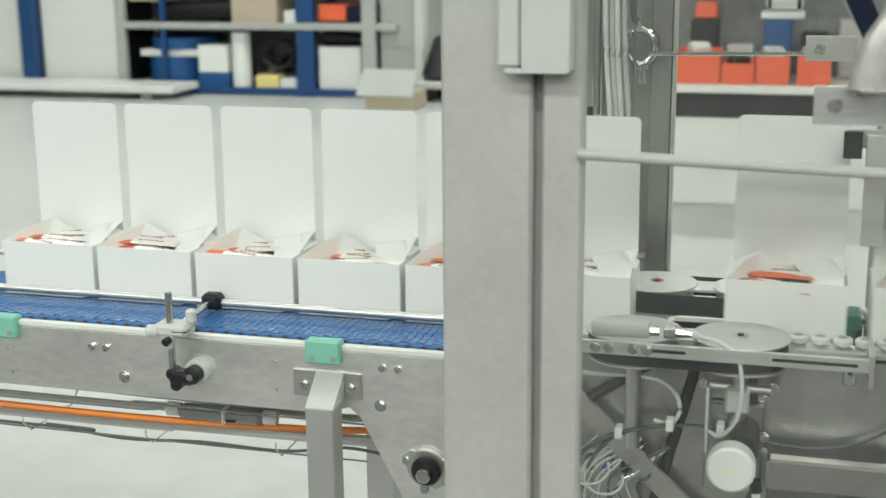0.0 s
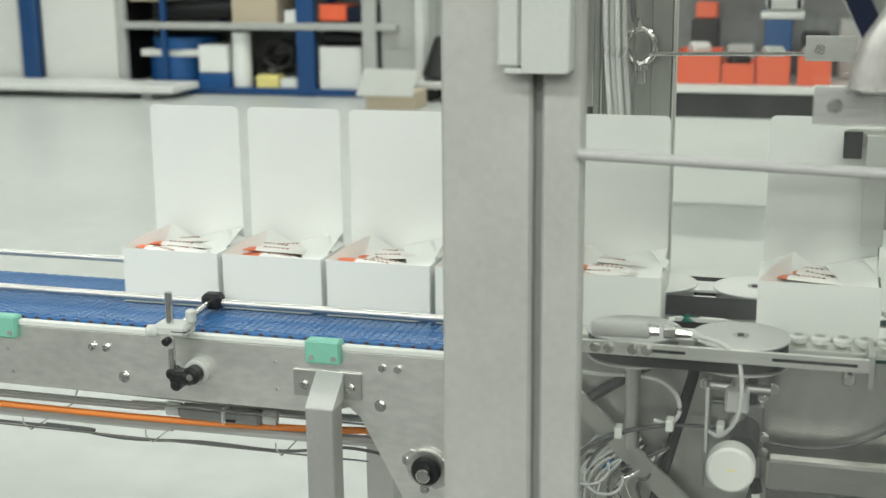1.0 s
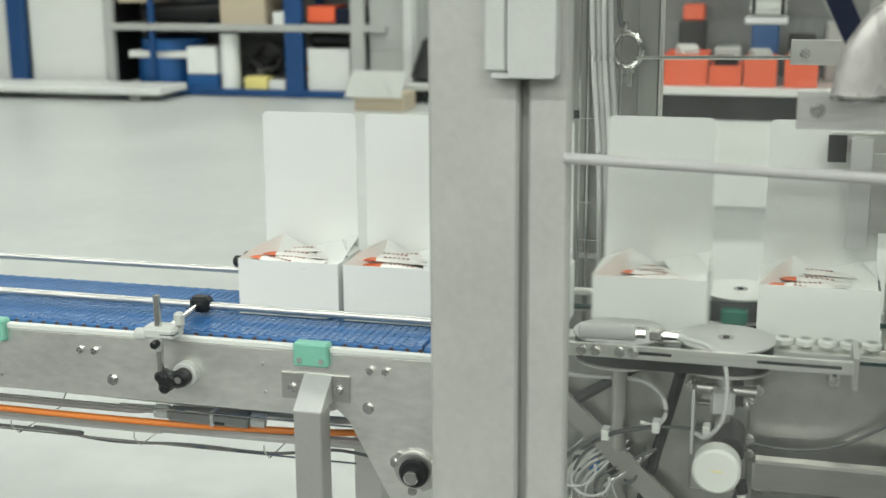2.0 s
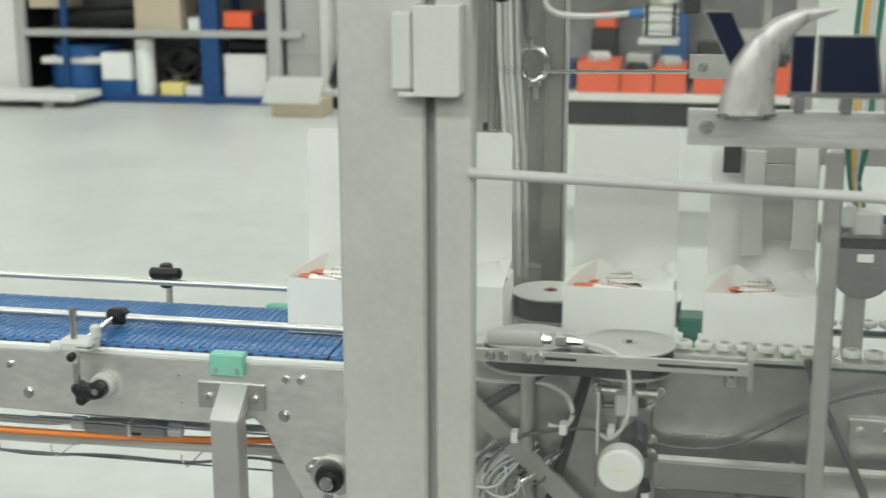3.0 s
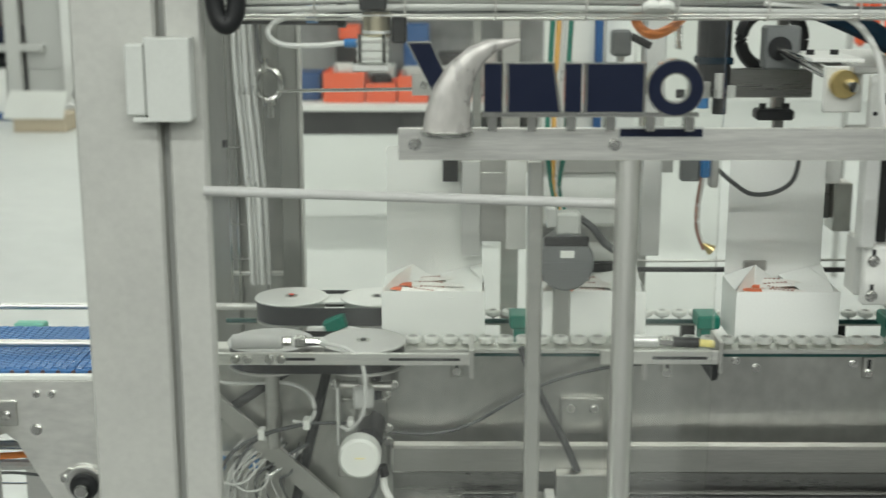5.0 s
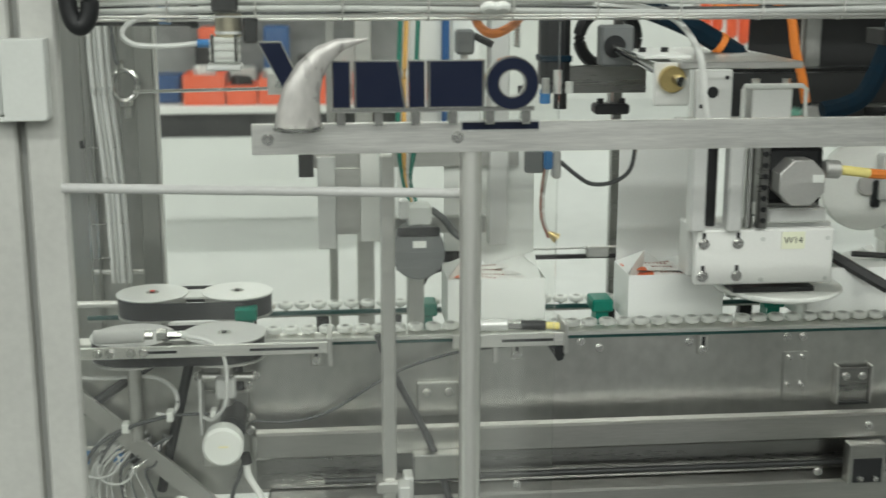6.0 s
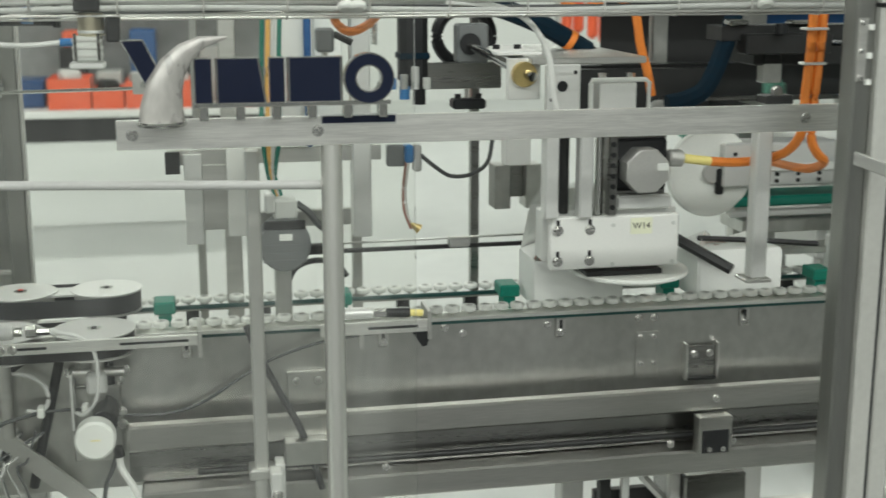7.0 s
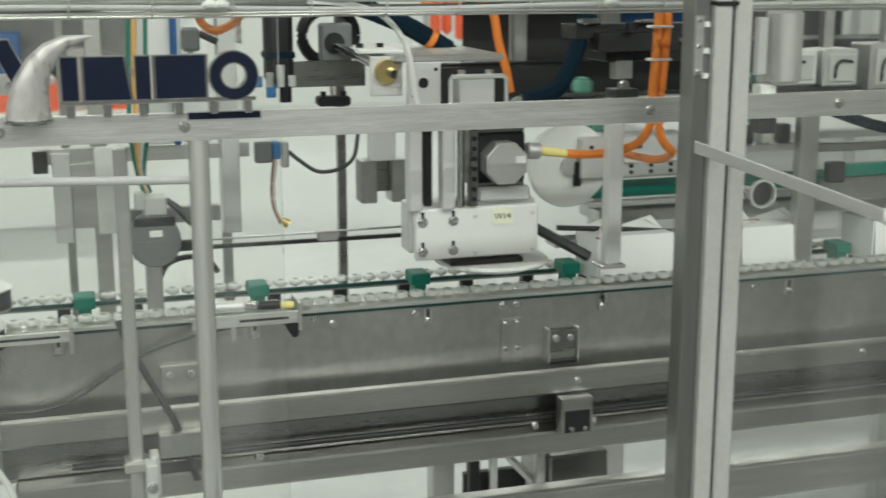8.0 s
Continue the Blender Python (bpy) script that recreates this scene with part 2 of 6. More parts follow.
def ring(c, r0, r1, y0, y1, bm=None, seg=28, a0=0.0, a1=360.0):
    """A flat ring, or a stretch of one, standing in x and z."""
    bm = bm or bmesh.new()
    full = a1 - a0 >= 359.9
    n = seg if full else seg + 1
    cols = []
    for k in range(n):
        a = radians(a0 + (a1 - a0) * k / seg)
        cols.append([bm.verts.new((c[0] + r * math.cos(a), y, c[1] + r * math.sin(a))) for r, y in ((r0, y0), (r1, y0), (r1, y1), (r0, y1))])
    for k in range(seg):
        p, q = cols[k], cols[(k + 1) % n]
        for j in range(4):
            bm.faces.new((p[j], p[(j + 1) % 4], q[(j + 1) % 4], q[j]))
    if not full:
        bm.faces.new(cols[0][::-1])
        bm.faces.new(cols[-1])
    return bm


def thing(name, at, label, category, group="", kind=""):
    e = new(name)
    e.location = at
    e.empty_display_size = 0.02
    return tagged(e, label, category, group, kind)


def mesh_of(name, bm, material, offset=(0, 0, 0), smooth=True):
    bmesh.ops.translate(bm, verts=bm.verts, vec=-Vector(offset))
    bmesh.ops.recalc_face_normals(bm, faces=bm.faces)
    me = bpy.data.meshes.new(name)
    bm.to_mesh(me)
    bm.free()
    me.materials.append(material)
    if smooth:
        me.shade_smooth()
        me.set_sharp_from_angle(angle=radians(35))
    return me


def part(name, bm, material, parent, label="", kind=""):
    root = parent
    while root.parent:
        root = root.parent
    ob = new(name, mesh_of(name, bm, material, root.location))
    ob.parent = parent
    return tagged(ob, label, "", "", kind)


def solid(name, bm, material, label, category, group="", kind=""):
    """A thing of one piece."""
    return tagged(new(name, mesh_of(name, bm, material)), label, category, group, kind)


def bolt(x, y, z, parent, r=0.0065, washer=True):
    """A bolt head that faces the camera's side, on a surface at y."""
    bm = C((x, y, z), (x, y - 0.006, z), r, 6)
    if washer:
        C((x, y, z), (x, y - 0.0014, z), r * 1.3, 18, bm=bm)
    return part("bolt", bm, BOLTM, parent)


# ---- the hall ----
solid("floor", B(-16, 14, 1.0, 16, -0.2, 0), FLOORM, "pale grey glossy epoxy hall floor", "floor", kind="structure")
# never in view: added dark to shape what the steel panels reflect
solid("floor_south", B(-16, 14, -24, 1.0, -0.2, 0), FLOORS, "unseen floor in front of the machine, darkened for the steel's reflections", "floor", kind="structure")
solid("ceiling", B(-16, 14, -24, 16, 6.0, 6.2), WALLM, "white hall ceiling", "ceiling", kind="structure")
solid("wall_north", B(-16, 14, 14.0, 14.2, 0, 6.0), WALLM, "light grey panelled hall wall", "wall", kind="structure")
solid("wall_south", B(-16, 14, -24.2, -24.0, 0, 6.0), WALLS, "grey hall wall", "wall", kind="structure")
solid("wall_west", B(-16.2, -16, -24, 16, 0, 6.0), WALLM, "light grey hall wall", "wall", kind="structure")
solid("wall_east", B(14, 14.2, -24, 16, 0, 6.0), WALLM, "light grey hall wall", "wall", kind="structure")
for ly in LAMP_ROWS:
    lum = thing("ceiling_luminaire", (-1.0, ly, 5.8), "long white row of ceiling luminaires, lit", "ceiling light", "hall luminaires")
    part("housing", B(-10.1, 8.1, ly - 0.28, ly + 0.28, 5.86, 6.0, 0.01), WALLM, lum)
    part("diffuser", B(-10.0, 8.0, ly - 0.25, ly + 0.25, 5.83, 5.86), LAMPGLOW, lum)

# ---- back of the hall ----
YR = 12.2
cab = thing("storage_cabinet", (-7.5, YR, 0), "tall light grey steel cabinet against the wall", "cabinet")
part("body", B(-7.93, -7.02, YR, YR + 0.6, 0.1, 2.6, 0.02), WHITEPLATE, cab)
part("plinth", B(-7.9, -7.05, YR + 0.03, YR + 0.55, 0.0, 0.1), GREYPAINT, cab)
cab2 = thing("storage_cabinet", (-9.3, YR, 0), "tall light grey steel cabinet against the wall", "cabinet")
part("body", B(-10.6, -8.2, YR, YR + 0.6, 0.1, 2.6, 0.02), WHITEPLATE, cab2)
part("plinth", B(-10.6, -8.25, YR + 0.03, YR + 0.55, 0.0, 0.1), GREYPAINT, cab2)
solid("steel_column", B(-8.12, -7.95, YR - 0.12, YR + 0.02, 0, 3.2, 0.01), RACKBLUE, "dark blue steel upright beside the cabinets", "column")
low = thing("low_bench", (-8.0, 11.9, 0), "low pale grey bench in front of the cabinets", "bench")
part("top", B(-10.6, -6.05, 11.5, 12.1, 0.07, 0.14, 0.01), WHITEPLATE, low)
for bx in (-10.2, -8.3, -6.45):
    part("foot", B(bx, bx + 0.12, 11.6, 12.0, 0.0, 0.07), GREYPAINT, low)

rack = thing("pallet_rack", (-5.6, YR, 0), "blue and grey steel storage rack, half full", "shelf rack")
for rx in (-6.95, -4.88):
    for ry in (YR, YR + 0.75):
        wide = 0.095 if rx > -5 and ry == YR else 0.04
        part("upright", B(rx - wide, rx + wide, ry - 0.04, ry + 0.04, 0, 3.4, 0.005), RACKBLUE if rx > -5 else GREYPAINT, rack)
part("upright", B(-6.50, -6.44, YR - 0.03, YR + 0.02, 0, 3.4, 0.004), RACKBLUE, rack)
for rz in (0.06, 0.72, 1.35, 2.0):
    part("shelf", B(-6.95, -3.9, YR - 0.02, YR + 0.78, rz - 0.03, rz + 0.005), GREYPAINT if rz > 0.1 else RACKBLUE, rack)
    part("beam", B(-6.95, -3.9, YR - 0.05, YR - 0.02, rz - 0.05, rz + 0.02, 0.004), RACKBLUE if rz < 0.1 else GREYPAINT, rack)
part("upright", B(-4.26, -4.12, YR - 0.06, YR + 0.02, 0, 3.4, 0.005), GREYPAINT, rack)
# added dark sheet: gives the shadows between the stored items as colour
part("back_board", B(-6.95, -3.95, YR + 0.80, YR + 0.82, 0.1, 3.3), BOARDM, rack)
part("side_mesh", B(-6.99, -6.97, YR, YR + 0.75, 0.1, 3.3), DARKGREY, rack)


def tub(x0, x1, y0, y1, z0, z1, m, name="storage_bin", label="", cat="bin", group=""):
    """An open bin with sloped walls and a rim."""
    bm = B(x0, x1, y0, y1, z0, z1)
    top = max(bm.faces, key=lambda f: f.calc_center_median().z)
    bmesh.ops.inset_region(bm, faces=[top], thickness=0.014)
    bmesh.ops.translate(bm, verts=top.verts, vec=(0, 0, -(z1 - z0) * 0.85))
    return solid(name, bm, m, label, cat, group)


drum = thing("blue_drum", (-6.46, YR + 0.35, 0.065), "blue plastic drum on the rack's bottom shelf", "drum")
part("shell", C((-6.46, YR + 0.35, 0.065), (-6.46, YR + 0.35, 0.38), 0.33, 32, bev=0.01), BINBLUE, drum)
for dz in (0.15, 0.27):
    part("hoop", C((-6.46, YR + 0.35, dz), (-6.46, YR + 0.35, dz + 0.02), 0.338, 32), BINBLUE, drum)
dl = thing("drum_lid", (-6.40, YR + 0.35, 0.45), "blue drum lid lying on a white board", "lid")
part("lid", C((-6.40, YR + 0.35, 0.45), (-6.40, YR + 0.35, 0.55), 0.345, 32, bev=0.01), BINBLUE, dl)
part("rim", C((-6.40, YR + 0.35, 0.535), (-6.40, YR + 0.35, 0.57), 0.352, 32, bev=0.006), BINBLUE, dl)
solid("storage_box", B(-6.78, -6.1, YR + 0.04, YR + 0.58, 0.381, 0.45, 0.004), WHITEPLATE, "flat pale box between two blue bins", "box")
solid("storage_box", B(-6.10, -5.78, YR + 0.02, YR + 0.4, 0.22, 0.50, 0.006), CARTON, "white carton on the rack", "box")
solid("storage_box", B(-6.10, -5.76, YR, YR + 0.42, 0.065, 0.21, 0.006), BINBLUE, "blue box on the rack's bottom shelf", "box")
solid("foil_roll", C((-5.65, YR + 0.12, 0.065), (-5.65, YR + 0.12, 0.64), 0.1, 24, bev=0.008), CARTON, "standing white roll of film on the rack", "roll")
for i, (hx, hz, hr) in enumerate(((-5.25, 0.40, 0.17), (-5.12, 0.30, 0.15), (-5.38, 0.28, 0.12))):
    coil = bmesh.new()
    for k in range(4):
        T([(hx + hr * math.cos(a) * (1 - 0.06 * k), YR + 0.15 + 0.05 * k + 0.03 * i, hz + hr * 0.8 * math.sin(a)) for a in (j * math.pi / 8 for j in range(17))], 0.022, 6, coil, 2)
    solid("hose_coil", coil, BLACK, "coiled black hose lying on the rack", "hose", "hose coils")
solid("storage_box", B(-5.45, -5.2, YR, YR + 0.3, 0.065, 0.2, 0.006), YELLOW, "yellow box on the rack's bottom shelf", "box")
solid("storage_box", B(-5.18, -5.0, YR, YR + 0.3, 0.065, 0.17, 0.006), WHITEPLATE, "pale box on the rack's bottom shelf", "box")
tub(-4.75, -4.3, YR + 0.02, YR + 0.5, 0.065, 0.5, WHITEPLATE, label="tall pale grey bin on the rack", group="rack bins")
solid("black_sack", C((-4.75, YR + 0.2, 0.58), (-4.2, YR + 0.2, 0.56), 0.09, 12, 0.05, bev=0.02), BLACK, "black sack lying across a bin", "sack")
solid("black_sack", C((-6.7, YR + 0.25, 0.84), (-5.75, YR + 0.25, 0.86), 0.075, 12, 0.11, bev=0.02), BLACK, "black sack lying on a shelf", "sack")
solid("storage_box", B(-4.74, -4.45, YR + 0.02, YR + 0.4, 0.76, 0.92, 0.006), BINORANGE, "orange box on a shelf", "box")
solid("storage_box", B(-4.44, -4.2, YR + 0.02, YR + 0.4, 0.74, 0.9, 0.006), NAVY, "dark blue box on a shelf", "box")
solid("storage_box", B(-5.7, -5.2, YR + 0.02, YR + 0.5, 0.73, 1.2, 0.006), KRAFT, "brown carton on a shelf", "box")
solid("storage_box", B(-5.12, -4.98, YR + 0.02, YR + 0.3, 0.73, 0.86, 0.006), CARTON, "small white carton on a shelf", "box")
solid("storage_box", B(-6.88, -6.5, YR + 0.05, YR + 0.5, 0.95, 1.2, 0.006), KRAFT, "brown carton on a shelf", "box")

rnd = random.Random(21)
for rx, rz, hmax in [(-6.0 + 0.17 * i, 0.727, 0.3) for i in range(5)] + [(-5.55 + 0.11 * i, 0.067, 0.22) for i in range(8)] + [(-6.8 + 0.2 * i, 1.357, 0.35) for i in range(10)]:
    rw, rh = rnd.uniform(0.06, 0.15), rnd.uniform(0.3, 1.0) * hmax
    solid("stored_part", B(rx, rx + rw, YR + 0.32, YR + 0.55, rz, rz + rh, 0.015), rnd.choice((KRAFT, GREYPL, BLACK, WHITEPLATE, BINBLUE, MOTORG, CARTON, ORANGE)), "small boxed part stored on the rack", "box", "parts on the rack")

gc = thing("wire_cabinet", (-3.85, 12.3, 0), "grey ribbed cabinet beside the rack", "cabinet")
part("body", B(-4.1, -3.68, 12.25, 12.8, 0.1, 2.4, 0.01), GREYPAINT, gc)
for k in range(10):
    part("rib", B(-4.08 + 0.042 * k, -4.065 + 0.042 * k, 12.235, 12.25, 0.5, 2.3), ALU, gc)
part("door_post", B(-3.7, -3.6, 12.1, 12.25, 0.05, 2.4, 0.01), ALU, gc)
part("foot", B(-4.1, -3.6, 12.3, 12.8, 0, 0.1), DARKGREY, gc)
trol = thing("trolley", (-3.3, 12.1, 0), "low grey trolley with dark load", "trolley")
part("deck", B(-3.62, -3.0, 11.9, 12.4, 0.13, 0.2, 0.01), ALU, trol)
for tx in (-3.5, -3.12):
    part("wheel", C((tx, 11.95, 0.065), (tx, 12.0, 0.065), 0.065, 16), BLACK, trol)
    part("wheel", C((tx, 12.3, 0.065), (tx, 12.35, 0.065), 0.065, 16), BLACK, trol)
solid("sack", C((-3.45, 12.1, 0.2), (-3.4, 12.15, 0.62), 0.18, 14, 0.1, bev=0.03), DARKGREY, "dark sack on a trolley", "sack")

oc = thing("open_carton", (-3.7, 11.3, 0), "open brown carton with a raised white flap on the floor", "carton")
part("body", B(-3.94, -3.46, 11.3, 11.7, 0.0, 0.16, 0.004), KRAFT, oc)
bm = bmesh.new()
vs = [bm.verts.new(v) for v in ((-4.02, 11.24, 0.13), (-3.46, 11.24, 0.13), (-3.44, 11.34, 0.37), (-3.96, 11.34, 0.375))]
f = bm.faces.new(vs)
bmesh.ops.solidify(bm, geom=[f], thickness=0.008)
part("flap", bm, CARTON, oc, "white inside of a carton flap")

wb = thing("workbench", (0, 7.1, 0), "grey workbench with a white top", "workbench")
part("top", B(-1.05, 0.62, 6.9, 7.7, 0.705, 0.745, 0.004), WHITEPLATE, wb)
for bx in (-1.03, 0.58):
    for by in (7.45, 7.65):
        part("leg", B(bx, bx + 0.03, by, by + 0.03, 0, 0.705, 0.003), WHITEPLATE, wb)
# dark block and panel stand in for the shadow below the bench top
part("underbench_shade", B(-1.0, 0.55, 7.0, 7.4, 0.56, 0.704, 0.01), DARKGREY, wb)
part("underbench_shade_back", B(-1.0, 0.58, 7.55, 7.58, 0.50, 0.704), GREYPAINT, wb)
part("back_rail", B(-1.05, 0.62, 7.62, 7.66, 0.745, 2.0, 0.004), GREYPAINT, wb)
for i, (a, b, h) in enumerate(((-0.66, -0.43, 0.17), (-0.42, -0.25, 0.11), (-0.24, -0.07, 0.15), (-0.03, 0.14, 0.15)  , (0.3, 0.5, 0.15))):
    tub(a, b, 6.98, 7.3, 0.746, 0.746 + h, BINORANGE, "parts_bin", "orange plastic parts bin on the workbench", "bin", "parts bins")
    solid("loose_parts", C(((a + b) / 2 - 0.05, 7.1, 0.746 + h * 0.95), ((a + b) / 2 + 0.05, 7.15, 0.746 + h * 1.05), 0.055, 10, 0.035, bev=0.01), (WHITEPLATE, DARKGREY, GREYPL)[i % 3], "loose small parts lying in a bin", "parts")
for i in range(6):
    ux = -0.62 + 0.2 * i
    hh = (0.32, 0.18, 0.42, 0.25)[i % 4]
    solid("tool_box", B(ux, ux + 0.15, 7.35, 7.55, 0.746, 0.746 + hh, 0.01), (DARKGREY, GREYPL, BINBLUE, DARKGREY, GREYPAINT)[i % 5], "small box standing at the back of the workbench", "box", "boxes on the workbench")
solid("storage_box", B(-0.60, -0.48, 7.36, 7.55, 1.07, 1.16, 0.01), BINORANGE, "orange box on top of other boxes", "box")
part("back_board", B(-1.05, 0.62, 7.60, 7.62, 0.745, 2.0), BOARDM, wb)
solid("storage_box", B(-0.86, -0.69, 7.1, 7.4, 0.746, 0.90, 0.008), RACKBLUE, "dark blue box on the workbench", "box")
rnd = random.Random(8)
for i in range(22):
    ux, uy, uh = -0.98 + 0.071 * i + rnd.uniform(-0.02, 0.02), rnd.uniform(7.0, 7.3), rnd.uniform(0.05, 0.4)
    um = rnd.choice((DARKGREY, BLACK, GREYPL, WHITEPLATE, NAVY, MOTORG, BINORANGE, DARKGREY))
    if any(a - 0.06 < ux < b + 0.02 for a, b in ((-0.66, -0.43), (-0.42, -0.25), (-0.24, -0.07), (-0.03, 0.14), (0.3, 0.5), (-0.86, -0.69))):
        uy, uz = 7.42, 1.451
    else:
        uz = 0.746
    if i % 3:
        bm = B(ux, ux + rnd.uniform(0.03, 0.08), uy, uy + 0.08, uz, uz + uh, 0.008)
    else:
        bm = C((ux + 0.03, uy + 0.05, uz), (ux + 0.03, uy + 0.05, uz + uh), rnd.uniform(0.015, 0.04), 14, bev=0.004)
    solid("bench_clutter", bm, um, "small container among tools at the workbench", "container", "clutter at the workbench")
sh = thing("wall_shelf", (0.5, 7.5, 0), "grey shelf above the workbench", "shelf")
part("board", B(-1.05, 0.62, 7.3, 7.62, 1.42, 1.45), GREYPAINT, sh)

# machine parts of a second line, far behind on the east side
far = thing("packing_line", (4.2, 6.2, 0), "dark grey machine frame further back in the hall", "machine")
for fx in (2.28, 3.05, 3.6, 4.6):
    part("upright", B(fx, fx + 0.10, 6.0, 6.10, 0, 2.4, 0.006), GREYPAINT, far)
part("panel", B(2.38, 3.55, 6.1, 6.14, 0.82, 2.4), DARKGREY, far)
part("panel", B(3.75, 4.55, 6.1, 6.14, 0.9, 2.4), DARKGREY, far)
part("crossbar", B(2.28, 4.72, 5.98, 6.1, 0.85, 0.95, 0.006), GREYPAINT, far)
for i in range(5):
    solid("orange_vest", B(1.98 + 0.068 * i, 2.035 + 0.068 * i, 5.9 + 0.02 * (i % 2), 5.95 + 0.02 * (i % 2), 1.13 + 0.03 * ((i * 2) % 3), 1.5, 0.02), BINORANGE, "orange cloth hanging on a rail", "cloth", "hanging cloths")
hr_ = thing("coat_rail", (2.3, 6.35, 0), "grey rail stand with hanging orange cloths", "stand")
part("rail", C((1.95, 5.93, 1.52), (2.36, 5.93, 1.52), 0.012, 10), GREYPAINT, hr_)
for fx in (1.96, 2.36):
    part("upright", C((fx, 5.93, 0), (fx, 5.93, 1.52), 0.015, 10), GREYPAINT, hr_)

# ---- guard post with door frame, in front ----
post = thing("guard_post", (-0.36, 1.53, 0), "grey bead-blasted square guard post", "post")
part("upright", B(-0.420, -0.307, 1.48, 1.60, 0, 2.2, 0.004), POSTPAINT, post)
part("foot_plate", B(-0.45, -0.28, 1.45, 1.63, 0, 0.012, 0.002), STEEL, post)
part("seal", B(-0.307, -0.2955, 1.505, 1.53, 0.1, 2.2), GREYPAINT, post, "grey door seal")
door = thing("guard_door", (0.0, 1.5, 0.12), "framed clear polycarbonate guard door", "door")
part("stile", B(-0.295, -0.2465, 1.48, 1.51, 0.12, 2.15, 0.003), POSTPAINT, door)
pane = part("pane", B(-0.25, 0.445, 1.492, 1.497, 0.15, 2.1), SHEETGLASS, door, "clear polycarbonate sheet with faint reflections")
pane.visible_shadow = False
part("handle_rod", C((-0.25, 1.475, 1.2315), (0.312, 1.462, 1.2165), 0.0068, 14), COVERM, door, "long thin satin grey rod")
sw = thing("door_switch", (-0.3, 1.46, 1.38), "light grey two-piece safety door switch", "switch")
part("sensor_half", B(-0.3435, -0.3165, 1.452, 1.48, 1.334, 1.428, 0.003), GREYPL, sw)
bm = P([(-0.314, 1.3355), (-0.314, 1.327), (-0.2605, 1.327), (-0.2565, 1.331), (-0.2565, 1.436), (-0.316, 1.436), (-0.316, 1.428), (-0.3125, 1.428), (-0.3125, 1.3355)], 1.447, 1.48, bev=0.0015)
part("magnet_half", bm, GREYPL, sw)
part("toe", B(-0.334, -0.312, 1.449, 1.48, 1.3265, 1.333, 0.001), GREYPL, sw)
loopb = bmesh.new()
T([(-0.200, 1.47, 1.62), (-0.223, 1.462, 1.55), (-0.223, 1.46, 1.474), (-0.2095, 1.458, 1.4515), (-0.196, 1.46, 1.474), (-0.197, 1.462, 1.55), (-0.213, 1.47, 1.62)], 0.0125, 12, loopb)
part("handle", loopb, BLACK, door, "black bent plastic handle")

# ---- infeed conveyor with the blue belt ----
YC = 1.77
conv = thing("belt_conveyor", (-2.0, 1.91, 0), "stainless conveyor with a blue modular belt", "conveyor")
bm = P([(-4.2, 0.862), (-0.46, 0.862), (-0.46, 0.64), (-0.52, 0.60), (-0.556, 0.60), (-0.637, 0.757), (-0.655, 0.772), (-0.70, 0.757), (-4.2, 0.757)], YC, YC + 0.006, bev=0.001)
side = part("side_plate", bm, SIDEM, conv, "brushed stainless side plate with fine scratches")
part("side_plate", B(-4.2, -0.46, 2.052, 2.058, 0.757, 0.862), SHEET, conv)
part("wear_strip", B(-4.2, -0.46, YC - 0.001, YC + 0.012, 0.863, 0.8715, 0.001), WHITEPL, conv, "white plastic wear strip")
part("wear_strip", B(-4.2, -0.46, 2.046, 2.060, 0.863, 0.8685, 0.001), WHITEPL, conv)
part("deck", B(-4.2, -0.47, YC + 0.008, 2.05, 0.845, 0.852), DULL, conv)
for cx in (-2.6, -1.7, -0.95):
    part("cross_member", B(cx, cx + 0.04, YC + 0.006, 2.052, 0.765, 0.80), STEEL, conv)
for cx in (-2.43, -1.267, -0.694):
    clip = part("belt_clip", B(cx - 0.029, cx + 0.029, YC - 0.012, YC + 0.012, 0.8415, 0.8795, 0.003), MINT, conv, "mint green plastic clip")
    for k in (-0.018, 0.018):
        part("screw", C((cx + k, YC - 0.0121, 0.852), (cx + k, YC - 0.014, 0.852), 0.0042, 12), DULL, clip)
for cx in (-1.75, -0.70):
    part("belt_clip", B(cx - 0.029, cx + 0.029, 2.047, 2.070, 0.845, 0.8795, 0.003), MINT, conv, "mint green plastic clip")
for bx, bz in ((-1.102, 0.836), (-1.076, 0.836), (-0.599, 0.8405), (-0.574, 0.8405), (-2.0, 0.836), (-1.97, 0.836)):
    bolt(bx, YC, bz, conv, 0.0062, False)
for bx, bz in ((-1.047, 0.788), (-0.604, 0.778)):
    bolt(bx, YC, bz, conv, 0.0075)
for bx, bz in ((-0.778, 0.836), (-0.776, 0.79), (-1.262, 0.82), (-1.256, 0.78)):
    part("rivet", C((bx, YC, bz), (bx, YC - 0.0015, bz), 0.003, 10), DULL, conv)
mp = part("mounting_plate", B(-0.746, -0.633, YC - 0.005, YC - 0.0002, 0.785, 0.828, 0.001), STEEL, conv)
for bx in (-0.728, -0.651):
    bolt(bx, YC - 0.005, 0.804, conv, 0.0062)
bm = bmesh.new()
B(-0.7065, -0.661, 1.712, 1.752, 0.0, 0.786, 0.002, bm)
part("leg", bm, DULL, conv, "square steel leg with a slanted top")
bm = bmesh.new()
w = [bm.verts.new(v) for v in ((-0.7065, 1.712, 0.786), (-0.661, 1.712, 0.786), (-0.661, 1.764, 0.786), (-0.7065, 1.764, 0.786), (-0.7065, 1.764, 0.8285), (-0.661, 1.764, 0.8285))]
for q in ((0, 1, 5, 4), (0, 4, 3), (1, 2, 5), (2, 3, 4, 5), (0, 3, 2, 1)):
    bm.faces.new([w[k] for k in q])
